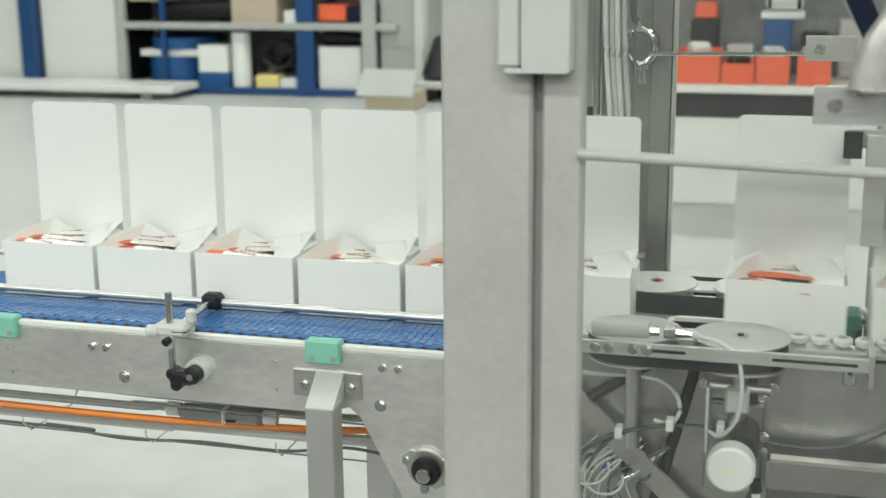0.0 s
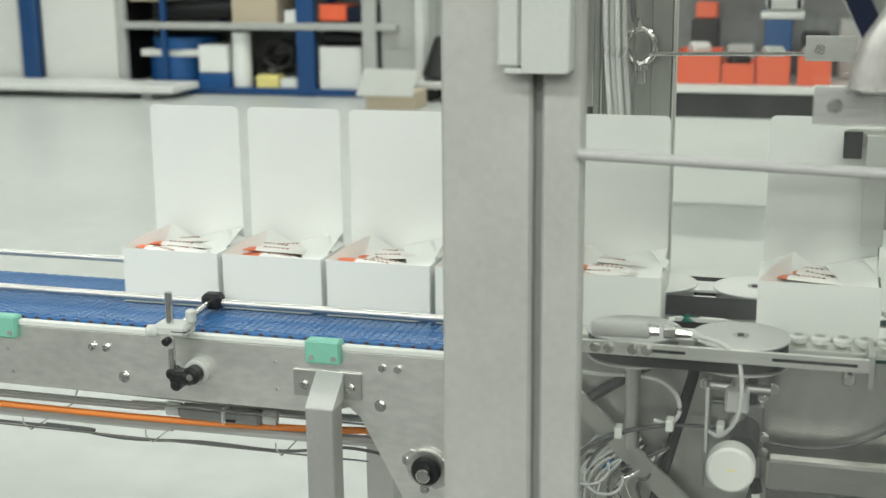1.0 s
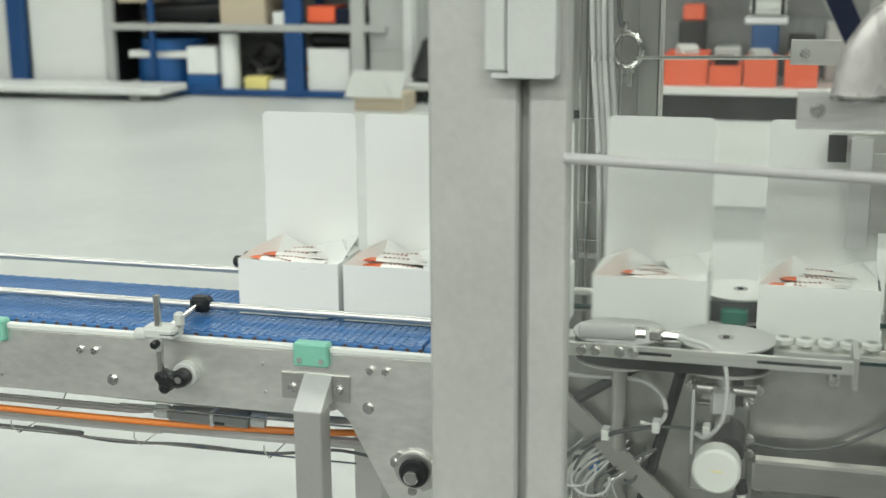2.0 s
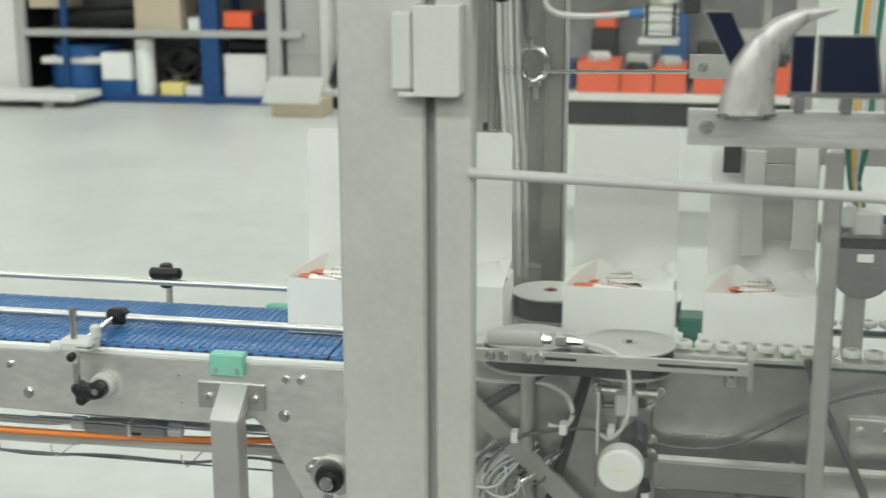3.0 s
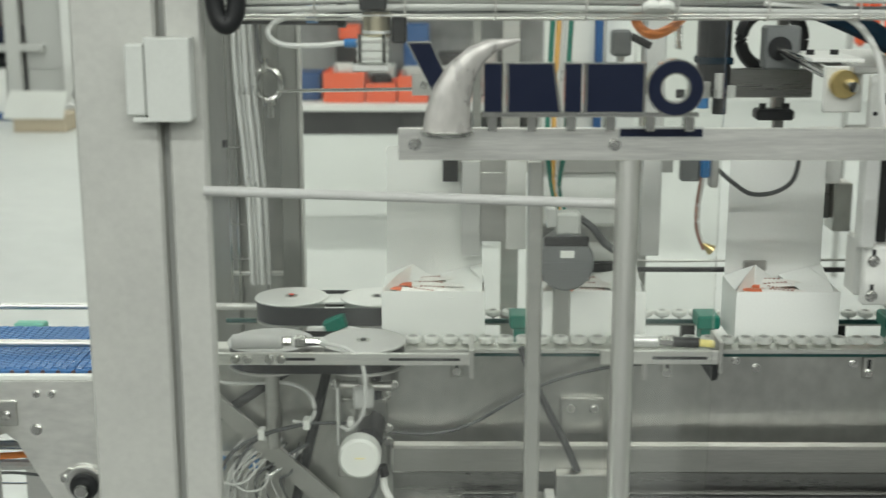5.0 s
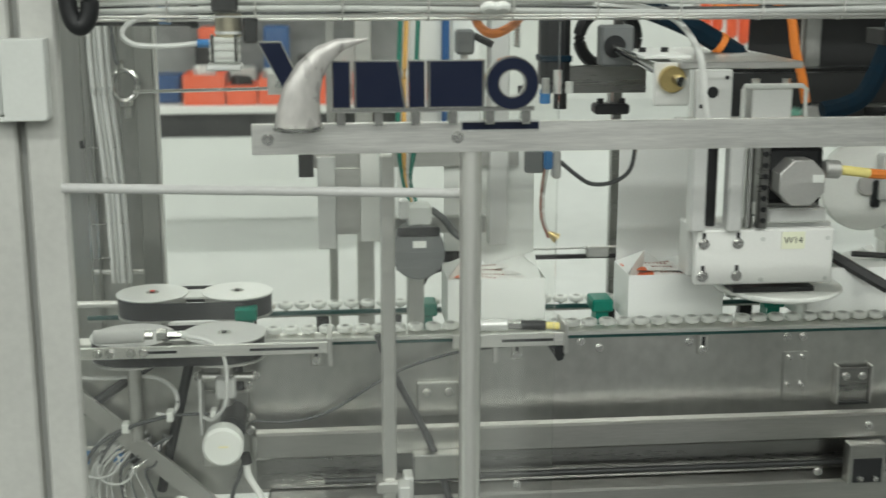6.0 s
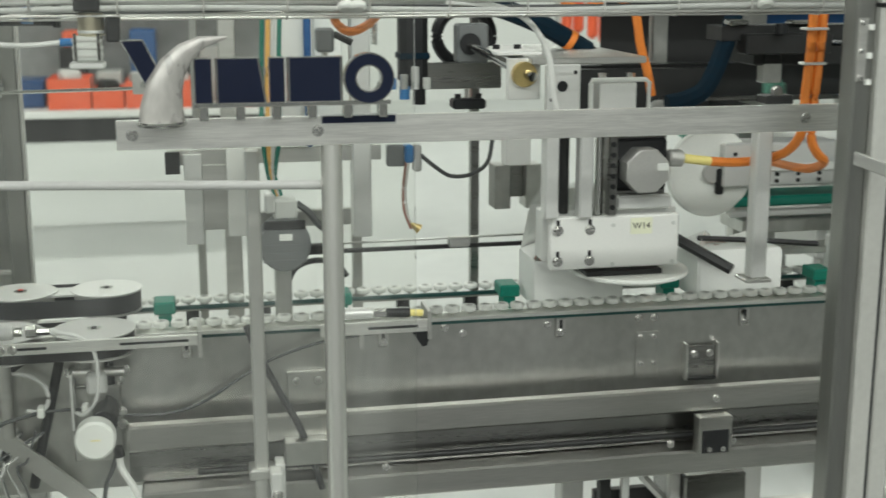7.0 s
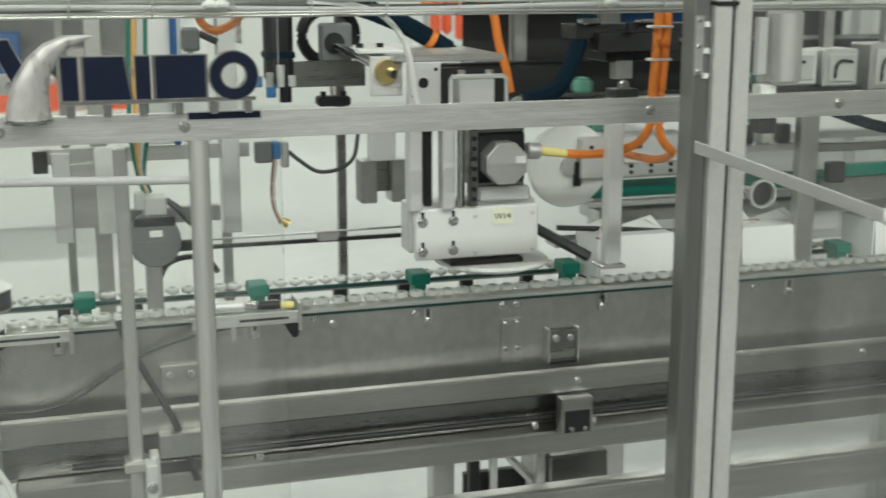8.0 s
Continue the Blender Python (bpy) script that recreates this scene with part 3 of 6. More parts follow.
part("leg_cap", bm, ALU, conv, "pale slanted leg cap")
part("leg", B(-0.735, -0.682, 2.065, 2.115, 0, 0.80, 0.002), DULL, conv)
for lx in (-2.7, -3.9):
    part("leg", B(lx, lx + 0.05, 1.712, 1.76, 0, 0.80, 0.002), DULL, conv)
    part("leg", B(lx, lx + 0.05, 2.065, 2.115, 0, 0.80, 0.002), DULL, conv)
part("foot_bar", B(-0.70, -0.66, 1.752, 2.065, 0.20, 0.24, 0.002), DULL, conv)
# drive bearing in the end gusset
bear = part("bearing", C((-0.529, YC, 0.685), (-0.529, YC - 0.010, 0.685), 0.031, 28, bev=0.002), STEEL, conv, "round steel flange bearing")
part("flange_ear", P([(-0.57, 0.70), (-0.555, 0.712), (-0.50, 0.70), (-0.495, 0.66), (-0.515, 0.650), (-0.56, 0.678)], YC - 0.006, YC - 0.0002, bev=0.001), STEEL, bear)
part("bearing_cap", C((-0.527, YC - 0.010, 0.684), (-0.527, YC - 0.022, 0.684), 0.0235, 28, bev=0.004), BLACK, bear, "black plastic bearing cap")
part("shaft", C((-0.527, YC - 0.020, 0.682), (-0.527, YC - 0.034, 0.682), 0.0115, 20, bev=0.0015), POLISHED, bear)
bolt(-0.560, YC - 0.006, 0.694, conv, 0.006)
bolt(-0.534, YC, 0.647, conv, 0.006)
part("drive_roller", C((-0.50, YC + 0.01, 0.82), (-0.50, 2.05, 0.82), 0.034, 24), BLACK, conv)

# guide rods and their clamps
rod1 = thing("guide_rail", (-2.0, 1.88, 0.89), "thin polished steel guide rod along the belt", "guide rail", "guide rails")
part("rod", C((-4.2, 1.88, 0.8965), (-0.36, 1.88, 0.8925), 0.0066, 14), STEEL, rod1)
rod2 = thing("guide_rail", (-2.0, 2.06, 0.91), "thin polished steel guide rod along the belt", "guide rail", "guide rails")
part("rod", C((-4.2, 2.06, 0.908), (-0.20, 2.06, 0.909), 0.0066, 14), STEEL, rod2)
rj = part("rod_joint", C((-0.953, 2.058, 0.926), (-0.893, 2.058, 0.927), 0.0105, 14, bev=0.003), BLACK, rod2, "black plastic clamp")
part("joint_body", C((-0.929, 2.075, 0.895), (-0.929, 2.075, 0.940), 0.0125, 14, bev=0.003), BLACK, rj)
part("clamp_post", C((-0.925, 2.075, 0.80), (-0.925, 2.075, 0.93), 0.006, 12), STEEL, rod2)
cl = thing("rail_clamp", (-1.02, 1.74, 0.80), "grey plastic rail clamp with a black star knob", "clamp")
part("upright", C((-0.961, 1.736, 0.79), (-0.961, 1.736, 0.936), 0.0062, 14), POLISHED, cl)
cb = part("clamp_block", B(-0.985, -0.928, 1.722, 1.762, 0.866, 0.886, 0.005), GREYPL, cl)
part("clamp_ear", C((-0.998, 1.73, 0.872), (-0.975, 1.73, 0.874), 0.010, 14, bev=0.003), GREYPL, cb)
part("clamp_wedge", C((-0.962, 1.728, 0.868), (-0.957, 1.724, 0.847), 0.013, 12, 0.004), GREYPL, cb)
part("clamp_stud", C((-0.931, 1.75, 0.884), (-0.931, 1.75, 0.906), 0.0085, 14, bev=0.003), GREYPL, cb)
part("slit", B(-0.952, -0.9275, 1.7215, 1.74, 0.8752, 0.8766), BLACK, cb)
part("grub_knob", C((-0.957, 1.722, 0.863), (-0.957, 1.708, 0.861), 0.0068, 12, bev=0.002), BLACK, cb)
part("arm", C((-0.952, 1.745, 0.878), (-0.958, 1.880, 0.883), 0.0055, 14), POLISHED, cl)
part("rod_joint", B(-0.973, -0.938, 1.866, 1.894, 0.870, 0.897, 0.006), BLACK, cl, "black plastic rod joint")
bm = C((-0.951, 1.752, 0.796), (-0.951, 1.724, 0.796), 0.013, 20, bev=0.004)
for ka in (20, 140, 260):
    kx, kz = -0.951 + 0.011 * math.cos(radians(ka)), 0.796 + 0.011 * math.sin(radians(ka))
    C((kx, 1.752, kz), (kx, 1.723, kz), 0.0095, 14, bm=bm, bev=0.004)
kn = part("knob", bm, BLACK, cl, "black star knob")
part("knob_lobe", C((-0.928, 1.754, 0.801), (-0.928, 1.728, 0.801), 0.0145, 18, bev=0.005), BLACK, kn)
part("knob_neck", B(-0.955, -0.925, 1.728, 1.756, 0.785, 0.806, 0.005), BLACK, kn)
part("knob_screw", C((-0.927, 1.7275, 0.801), (-0.927, 1.7255, 0.801), 0.0062, 6), POLISHED, kn)
part("base", C((-0.930, YC, 0.800), (-0.930, YC - 0.018, 0.800), 0.021, 20, bev=0.002), GREYPL, cl)

cl.location += Vector((0.021, 0, 0.012))

# wire tray and cables below the conveyor
tray = thing("cable_tray", (-2.0, 1.87, 0.68), "thin wire mesh cable tray under the conveyor", "cable tray")
for ty, tz in ((1.80, 0.735), (1.81, 0.668), (1.90, 0.658), (1.975, 0.735)):
    part("wire", C((-4.2, ty, tz - 0.003), (-0.64, ty, tz - 0.003), 0.0018, 6), POLISHED, tray)
for k in range(15):
    tx = -4.1 + 0.236 * k
    part("hoop", T([(tx, 1.80, 0.685), (tx, 1.80, 0.675), (tx, 1.82, 0.655), (tx, 1.955, 0.655), (tx, 1.975, 0.675), (tx, 1.975, 0.74)], 0.0014, 5, smooth=0), POLISHED, tray)


def cable(points, r, m, label, cat="cable", group="", name="cable"):
    return solid(name, T(points, r, 8), m, label, cat, group)


cable([(-4.2, 1.84, 0.70), (-1.9, 1.84, 0.694), (-1.35, 1.84, 0.690), (-1.05, 1.84, 0.690), (-0.85, 1.845, 0.693), (-0.70, 1.85, 0.698), (-0.55, 1.86, 0.708)], 0.0062, ORANGE, "orange motor cable lying in the tray")
cable([(-4.2, 1.85, 0.713), (-1.35, 1.85, 0.706), (-1.08, 1.85, 0.709), (-1.01, 1.845, 0.712)], 0.0075, CABLEG, "grey cable ending in a plug in the tray")
cable([(-4.2, 1.87, 0.672), (-1.35, 1.865, 0.668), (-1.0, 1.865, 0.672), (-0.7, 1.865, 0.676), (-0.5, 1.87, 0.68)], 0.010, CABLEG, "thick grey cable lying in the tray")
cable([(-4.2, 1.90, 0.70), (-1.4, 1.90, 0.712), (-0.8, 1.90, 0.70), (-0.62, 1.90, 0.705), (-0.5, 1.90, 0.71)], 0.007, CABLEG, "grey cable lying in the tray")
cable([(-4.2, 1.84, 0.668), (-1.4, 1.84, 0.657), (-1.25, 1.84, 0.660), (-1.1, 1.84, 0.648), (-0.95, 1.84, 0.656), (-0.80, 1.84, 0.655), (-0.69, 1.84, 0.672), (-0.6, 1.84, 0.665), (-0.54, 1.84, 0.67)], 0.0028, CABLED, "thin black cable sagging under the tray")
plug = thing("cable_plug", (-0.92, 1.84, 0.71), "dark grey inline cable connector in the tray", "connector")
part("body", B(-0.985, -0.835, 1.826, 1.852, 0.699, 0.722, 0.005), PLUGM, plug)
part("collar", B(-0.905, -0.897, 1.824, 1.854, 0.697, 0.725, 0.003), ALU, plug)
part("latch", B(-0.896, -0.878, 1.8235, 1.827, 0.703, 0.707, 0.001), BLACK, plug)
part("gland", C((-1.01, 1.84, 0.712), (-0.985, 1.84, 0.712), 0.013, 8, bev=0.002), GREYPL, plug)
part("gland", C((-0.835, 1.84, 0.712), (-0.810, 1.845, 0.710), 0.013, 8, bev=0.002), GREYPL, plug)

# ---- main machine: bed plate, rails, roller guides ----
YP = 1.87
bed = thing("machine_bed", (1.0, 1.9, 0), "stainless machine bed with roller guides", "machine")
bm = P([(-0.34, 0.876), (4.7, 0.876), (4.7, 0.62), (0.0, 0.60), (-0.34, 0.60)], YP, YP + 0.005)
part("front_panel", bm, SHEET, bed, "wide stainless panel with soft reflections")
part("top_flange", B(-0.34, 4.7, YP - 0.012, YP + 0.030, 0.8832, 0.8905, 0.001), STEEL_X, bed)
part("wear_strip", B(-0.34, 4.7, YP - 0.008, YP + 0.02, 0.8765, 0.883, 0.001), TEALSTRIP, bed, "dark teal plastic strip")
part("inner_wall", B(-0.10, 4.7, 1.895, 1.899, 0.70, 0.872), SHEET, bed)
part("back_rail", B(-0.10, 4.7, 2.07, 2.11, 0.80, 0.825, 0.002), SHEET, bed)
part("back_flange", B(-0.34, 4.7, 2.080, 2.106, 0.868, 0.874, 0.001), SHEET, bed)
for k in range(24):
    part("back_stud", B(-0.05 + 0.14 * k, -0.025 + 0.14 * k, 2.082, 2.104, 0.825, 0.868), DARKGREY, bed)
part("back_strip", B(-0.34, 4.7, 2.070, 2.078, 0.8745, 0.882, 0.001), TEALSTRIP, bed)
part("upper_rail", B(-0.02, 4.7, 1.80, 1.828, 0.690, 0.738, 0.004), RAILM, bed)
# the shade between the two rails is in this plate's dark colour
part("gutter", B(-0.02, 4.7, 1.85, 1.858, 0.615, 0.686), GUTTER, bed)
part("slide_rail", C((0.1, 1.83, 0.634), (4.7, 1.83, 0.634), 0.006, 12), DARKGREY, bed)
part("lower_beam", B(0.10, 4.7, 1.75, 1.80, 0.43, 0.505, 0.003), RAILM, bed)
part("lower_rail", B(0.0, 4.7, 1.80, 1.86, 0.566, 0.612, 0.004), RAILM, bed)
for lx in (0.86, 2.35, 4.3):
    part("back_leg_bar", B(lx, lx + 0.05, 2.07, 2.12, 0.0, 0.80, 0.003), DULL, bed)
    if lx > 1:
        part("leg", B(lx, lx + 0.06, 1.84, 1.90, 0, 0.56, 0.003), DULL, bed)
part("leg", B(0.903, 0.926, 1.94, 1.965, 0, 0.60, 0.002), DARKGREY, bed)
part("leg", B(0.950, 0.966, 1.94, 1.955, 0, 0.60, 0.002), ALU, bed)
part("leg_rail", B(0.90, 1.04, 1.966, 1.985, 0.40, 0.47, 0.002), DARKGREY, bed)
part("brace", T([(0.985, 1.93, 0.515), (1.075, 1.93, 0.415)], 0.010, 6, smooth=0), DULL, bed)
part("leg", B(1.034, 1.056, 1.888, 1.91, 0, 0.60, 0.002), DULL, bed)
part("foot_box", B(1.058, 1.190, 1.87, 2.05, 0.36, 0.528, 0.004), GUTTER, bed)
# diagonal brace at the left end
part("diagonal_brace", P([(-0.36, 0.848), (-0.314, 0.8163), (-0.1258, 0.6395), (-0.08, 0.596), (-0.126, 0.596), (-0.172, 0.638), (-0.315, 0.779), (-0.36, 0.812)], 1.835, 1.845, bev=0.002), STEEL, bed)
for hx in (0.09, 0.448, 0.79, 1.165, 1.6, 2.0):
    part("hanger", B(hx - 0.010, hx + 0.010, YP - 0.006, YP - 0.0005, 0.838, 0.876, 0.002), STEEL, bed)
    part("slot", B(hx - 0.003, hx + 0.003, YP - 0.0068, YP - 0.006, 0.852, 0.872), BLACK, bed)
    bolt(hx, YP - 0.006, 0.848, bed, 0.0062)
for bx, bz in ((0.948, 0.8655), (0.979, 0.865), (1.162, 0.868), (0.765, 0.862), (0.565, 0.868), (0.60, 0.855), (-0.03, 0.805), (0.19, 0.715), (0.28, 0.78), (1.52, 0.86), (1.85, 0.86)):
    bolt(bx, YP, bz, bed, 0.006)
part("cover_plate", B(0.943, 0.988, YP - 0.004, YP - 0.0004, 0.742, 0.838, 0.001), SHEET, bed)
for bx, bz in ((0.953, 0.828), (0.978, 0.828), (0.953, 0.775), (0.978, 0.775)):
    bolt(bx, YP - 0.004, bz, bed, 0.0045, False)
brk = part("angle_bracket", B(1.046, 1.104, YP - 0.012, YP - 0.008, 0.742, 0.806, 0.001), GUTTER, bed)
for bx in (1.040, 1.104):
    part("bracket_cheek", B(bx, bx + 0.005, YP - 0.020, YP - 0.0005, 0.738, 0.812, 0.001), STEEL, brk)
for bx in (1.060, 1.092):
    bolt(bx, YP - 0.012, 0.790, bed, 0.006)
part("bracket_shelf", B(1.046, 1.104, YP - 0.020, YP - 0.012, 0.738, 0.743), DARKGREY, brk)
part("angle_bracket", B(0.268, 0.342, YP - 0.012, YP - 0.0004, 0.738, 0.802, 0.002), SHEET, bed)
for bx in (0.285, 0.325):
    bolt(bx, YP - 0.012, 0.785, bed, 0.006)
blk = part("slide_block", B(1.040, 1.108, 1.77, 1.80, 0.613, 0.690, 0.002), RAILM, bed)
# flat black plate: the dark of the block's hollow, as colour
part("recess_shade", B(1.047, 1.101, 1.768, 1.772, 0.618, 0.664, 0.001), BLACK, blk)
for bx in (1.060, 1.088):
    bolt(bx, 1.768, 0.627, bed, 0.0055, False)
for bx, bz in ((0.995, 0.630), (1.122, 0.628), (0.44, 0.628), (1.31, 0.60)):
    bolt(bx, 1.80, bz, bed, 0.006)
for bx in (0.35, 1.085, 1.75):
    bolt(bx, 1.80, 0.716, bed, 0.0065)
# roller guides: one mesh, many wheels
wheel = bmesh.new()
C((0, 0, -0.006), (0, 0, 0.005), 0.0146, 16, bm=wheel, bev=0.0025)
C((0, 0, 0.005), (0, 0, 0.0054), 0.0082, 10, bm=wheel)
C((0, 0, 0.0054), (0, 0, 0.0070), 0.0045, 6, bm=wheel)
C((0, 0, -0.016), (0, 0, -0.006), 0.004, 6, bm=wheel)
WHEEL = mesh_of("guide_roller", wheel, WHITEPL)
WHEEL.materials.append(GREYPAINT)
for f in WHEEL.polygons:
    f.material_index = 1 if 0.0045 < f.center.z and max(math.hypot(WHEEL.vertices[i].co.x, WHEEL.vertices[i].co.y) for i in f.vertices) < 0.0090 else 0
for ry, rz, r0 in ((1.888, 0.900, 0.015), (2.093, 0.890, 0.0)):
    for k in range(72):
        ob = new("guide_roller", WHEEL)
        ob.parent = bed
        ob.location = Vector((r0 + 0.0316 * k, ry, rz)) - bed.location

# ---- top bar, sign and tube ----
cb_ = thing("cross_bar", (0.6, 1.44, 1.3), "flat brushed steel bar across the machine", "bar")
part("bar", B(0.013, 2.9, 1.43, 1.442, 1.2800, 1.3215, 0.001), STEEL_X, cb_)
for bx in (0.035, 0.293, 1.045, 1.4, 1.9):
    bolt(bx, 1.43, 1.301, cb_, 0.0065)
part("end_block", B(0.985, 1.03, 1.442, 1.48, 1.3216, 1.335, 0.002), DARKGREY, cb_)
bolt(1.005, 1.452, 1.34, cb_, 0.008)
part("name_strip", B(0.297, 0.407, 1.427, 1.4298, 1.3085, 1.3245, 0.001), ALU, cb_)
part("strip_bar", B(0.299, 0.405, 1.4255, 1.4268, 1.3115, 1.3215), NAVY, cb_, "plain dark bar")

sign = thing("sign", (0.2, 1.4, 1.33), "navy block sign with silver edges and a horn on the bar", "sign")
YS0, YS1 = 1.392, 1.412


def block(poly):
    """A sign block: navy face on a silver body that shows as a rim."""
    cx, cz = sum(p[0] for p in poly) / len(poly), sum(p[1] for p in poly) / len(poly)
    body = part("block", P(poly, YS0 + 0.002, YS1, bev=0.0008), POLISHED, sign, "silver edged block")
    part("face", P([(cx + (x - cx) * 0.90, cz + (z - cz) * 0.95) for x, z in poly], YS0, YS0 + 0.002), NAVY, body, "navy enamel face")


Z0, Z1 = 1.3455, 1.4085
block([(0.026, 1.434), (0.056, 1.434), (0.086, 1.372), (0.072, 1.345)])
block([(0.1225, Z1), (0.1465, Z1), (0.1465, Z0), (0.1225, Z0)])
block([(0.151, Z1), (0.211, Z1), (0.221, Z0), (0.151, Z0)])
block([(0.224, Z1), (0.2455, Z1), (0.2455, Z0), (0.224, Z0)])
block([(0.2485, Z1), (0.326, Z1), (0.326, Z0), (0.2485, Z0)])
gb = part("round_block", ring((0.363, 1.377), 0.0175, 0.036, YS0 + 0.002, YS1), POLISHED, sign, "silver edged ring")
part("face", ring((0.363, 1.377), 0.0195, 0.0342, YS0, YS0 + 0.002), NAVY, gb, "navy enamel ring")
part("foot_rail", B(0.12, 0.395, 1.400, 1.412, 1.3395, 1.3455, 0.001), POLISHED, sign)
for k in range(6):
    part("foot", B(0.128 + 0.05 * k, 0.140 + 0.05 * k, 1.402, 1.428, 1.3216, 1.3395, 0.001), POLISHED, sign)
horn = bmesh.new()
hpts = [(0.077, 1.322), (0.078, 1.345), (0.083, 1.372), (0.094, 1.396), (0.112, 1.417), (0.134, 1.430), (0.168, 1.4365)]
hr = [0.0315, 0.0285, 0.0245, 0.0195, 0.014, 0.0085, 0.002]
rings_ = []
for i, ((hx, hz), r) in enumerate(zip(hpts, hr)):
    a, b = hpts[max(i - 1, 0)], hpts[min(i + 1, 6)]
    d = Vector((b[0] - a[0], 0, b[1] - a[1])).normalized()
    side = Vector((0, 1, 0))
    n = side.cross(d)
    rings_.append([horn.verts.new(Vector((hx, 1.392, hz)) + r * (n * math.cos(q) + 0.55 * side * math.sin(q))) for q in (2 * math.pi * k / 16 for k in range(16))])
for a, b in zip(rings_, rings_[1:]):
    for k in range(16):
        horn.faces.new((a[k], a[(k + 1) % 16], b[(k + 1) % 16], b[k]))
horn.faces.new(rings_[0][::-1])
horn.faces.new(rings_[-1])
bmesh.ops.subdivide_edges(horn, edges=horn.edges[:], cuts=1, smooth=0.6)
HORNM = mat("horn_enamel", (0.42, 0.41, 0.39), 0.28, 0.3, 0.40, 18.0, 60.0, 0.03, (1, 1, 0.5))
part("horn", horn, HORNM, sign, "glossy grey curved horn")
part("horn_base", C((0.077, 1.392, 1.318), (0.077, 1.392, 1.324), 0.034, 24, bev=0.002), POLISHED, sign)

SATIN = mat("satin_steel_tube", (0.90, 0.90, 0.86), 0.40, 1.0, 0.03, 5.0, 20.0, 0.0, (1, 1, 0.3), flat=True)
tube = thing("support_tube", (0.3135, 1.447, 0), "round stainless support tube under the bar", "tube")
part("tube", C((0.3135, 1.4475, 0), (0.3135, 1.4475, 1.2795), 0.0155, 28), SATIN, tube)
part("foot", C((0.3135, 1.4475, 0), (0.3135, 1.4475, 0.01), 0.04, 24), STEEL, tube)
inner = thing("support_tube", (0.213, 1.75, 0), "square steel tube inside the machine", "tube")
part("tube", B(0.2005, 0.2245, 1.75, 1.774, 0.0, 1.23, 0.003), STEEL, inner)
part("clamp", B(0.19, 0.236, 1.738, 1.786, 0.645, 0.665, 0.003), STEEL, inner)
part("clamp", B(0.235, 0.252, 1.735, 1.775, 0.60, 0.675, 0.002), ALU, inner)

# ---- second guard post and its open door ----
post2 = thing("guard_post", (1.07, 1.32, 0), "grey stainless guard post with a slotted flange", "post")
part("upright", B(1.0495, 1.0785, 1.30, 1.342, 0, 2.2, 0.003), POSTM, post2)
part("stile", B(1.0790, 1.1078, 1.288, 1.31, 0, 2.2, 0.002), POSTPAINT, post2)
part("seal", B(1.1080, 1.1137, 1.294, 1.31, 0.1, 2.2), RUBBER, post2)
part("hinge_plate", B(1.0505, 1.0655, 1.2965, 1.2995, 1.368, 1.458, 0.001), STEEL, post2)
for hz in (1.4448, 1.4048, 1.367):
    part("slot", C((1.0705, 1.2992, hz - 0.004), (1.0705, 1.2992, hz + 0.004), 0.0055, 10), WHITEPL, post2, "pale slot")
    bolt(1.056, 1.2965, hz + 0.006, post2, 0.003, False)
part("end_cap", B(1.077, 1.117, 1.283, 1.32, 1.473, 1.479, 0.002), BLACK, post2)
ROD = ((1.050, 1.284, 1.2600), (1.188, 0.994, 1.197))
door2 = thing("guard_door", (1.13, 1.30, 0.12), "clear polycarbonate guard door standing open", "door")
part("stile", B(1.1140, 1.1430, 1.288, 1.31, 0.12, 2.15, 0.003), POSTPAINT, door2)
pane2 = part("pane", B(1.138, 2.5, 1.298, 1.302, 0.15, 2.1), SHEETGLASS, door2, "clear polycarbonate sheet with faint reflections")
pane2.visible_shadow = False
bm = bmesh.new()
rod0, rod1, rup, rout = Vector(ROD[0]), Vector(ROD[1]), Vector((0, 0, 0.0095)), Vector((0.003, 0.003, 0))
vs = [[bm.verts.new(p + sz * rup + sy * rout) for sz, sy in ((-1, -1), (1, -1), (1, 1), (-1, 1))] for p in (rod0, rod1)]
for k in range(4):
    bm.faces.new((vs[0][k], vs[0][(k + 1) % 4], vs[1][(k + 1) % 4], vs[1][k]))
bm.faces.new(vs[0][::-1])
bm.faces.new(vs[1])
bmesh.ops.bevel(bm, geom=bm.edges[:], offset=0.001, segments=1, affect="EDGES", profile=0.5)
part("handle_bar", bm, DULL, door2, "long flat steel bar slanting outward")
part("bar_end", C(rod1, rod1 + Vector((0.004, -0.004, 0)), 0.012, 12, bev=0.001), WHITEPL, door2)
lat = thing("door_latch", (1.3, 1.45, 1.4), "grey cylindrical latch body behind the clear door", "latch")
part("body", C((1.298, 1.45, 1.338), (1.298, 1.45, 1.458), 0.031, 24, bev=0.004), DULL, lat)
part("guide", B(1.243, 1.262, 1.44, 1.455, 1.352, 1.448, 0.002), ALU, lat)
part("plunger", B(1.252, 1.284, 1.44, 1.47, 1.28, 1.336, 0.003), WHITEPL, lat)
part("keeper", B(1.252, 1.286, 1.438, 1.472, 1.253, 1.279, 0.002), BLACK, lat)
GAUGEX = 1.278
ringp = thing("ring_gauge", (1.28, 1.5, 1.14), "grey ring gauge on the machine", "gauge")
part("rim", ring((GAUGEX, 1.145), 0.0215, 0.0255, 1.455, 1.462), CABLEG, ringp)
part("dial", C((GAUGEX, 1.462, 1.145), (GAUGEX, 1.468, 1.145), 0.020, 20), DARKGREY, ringp)
part("stem", C((GAUGEX, 1.468, 1.145), (GAUGEX, 1.60, 1.145), 0.006, 10), STEEL, ringp)

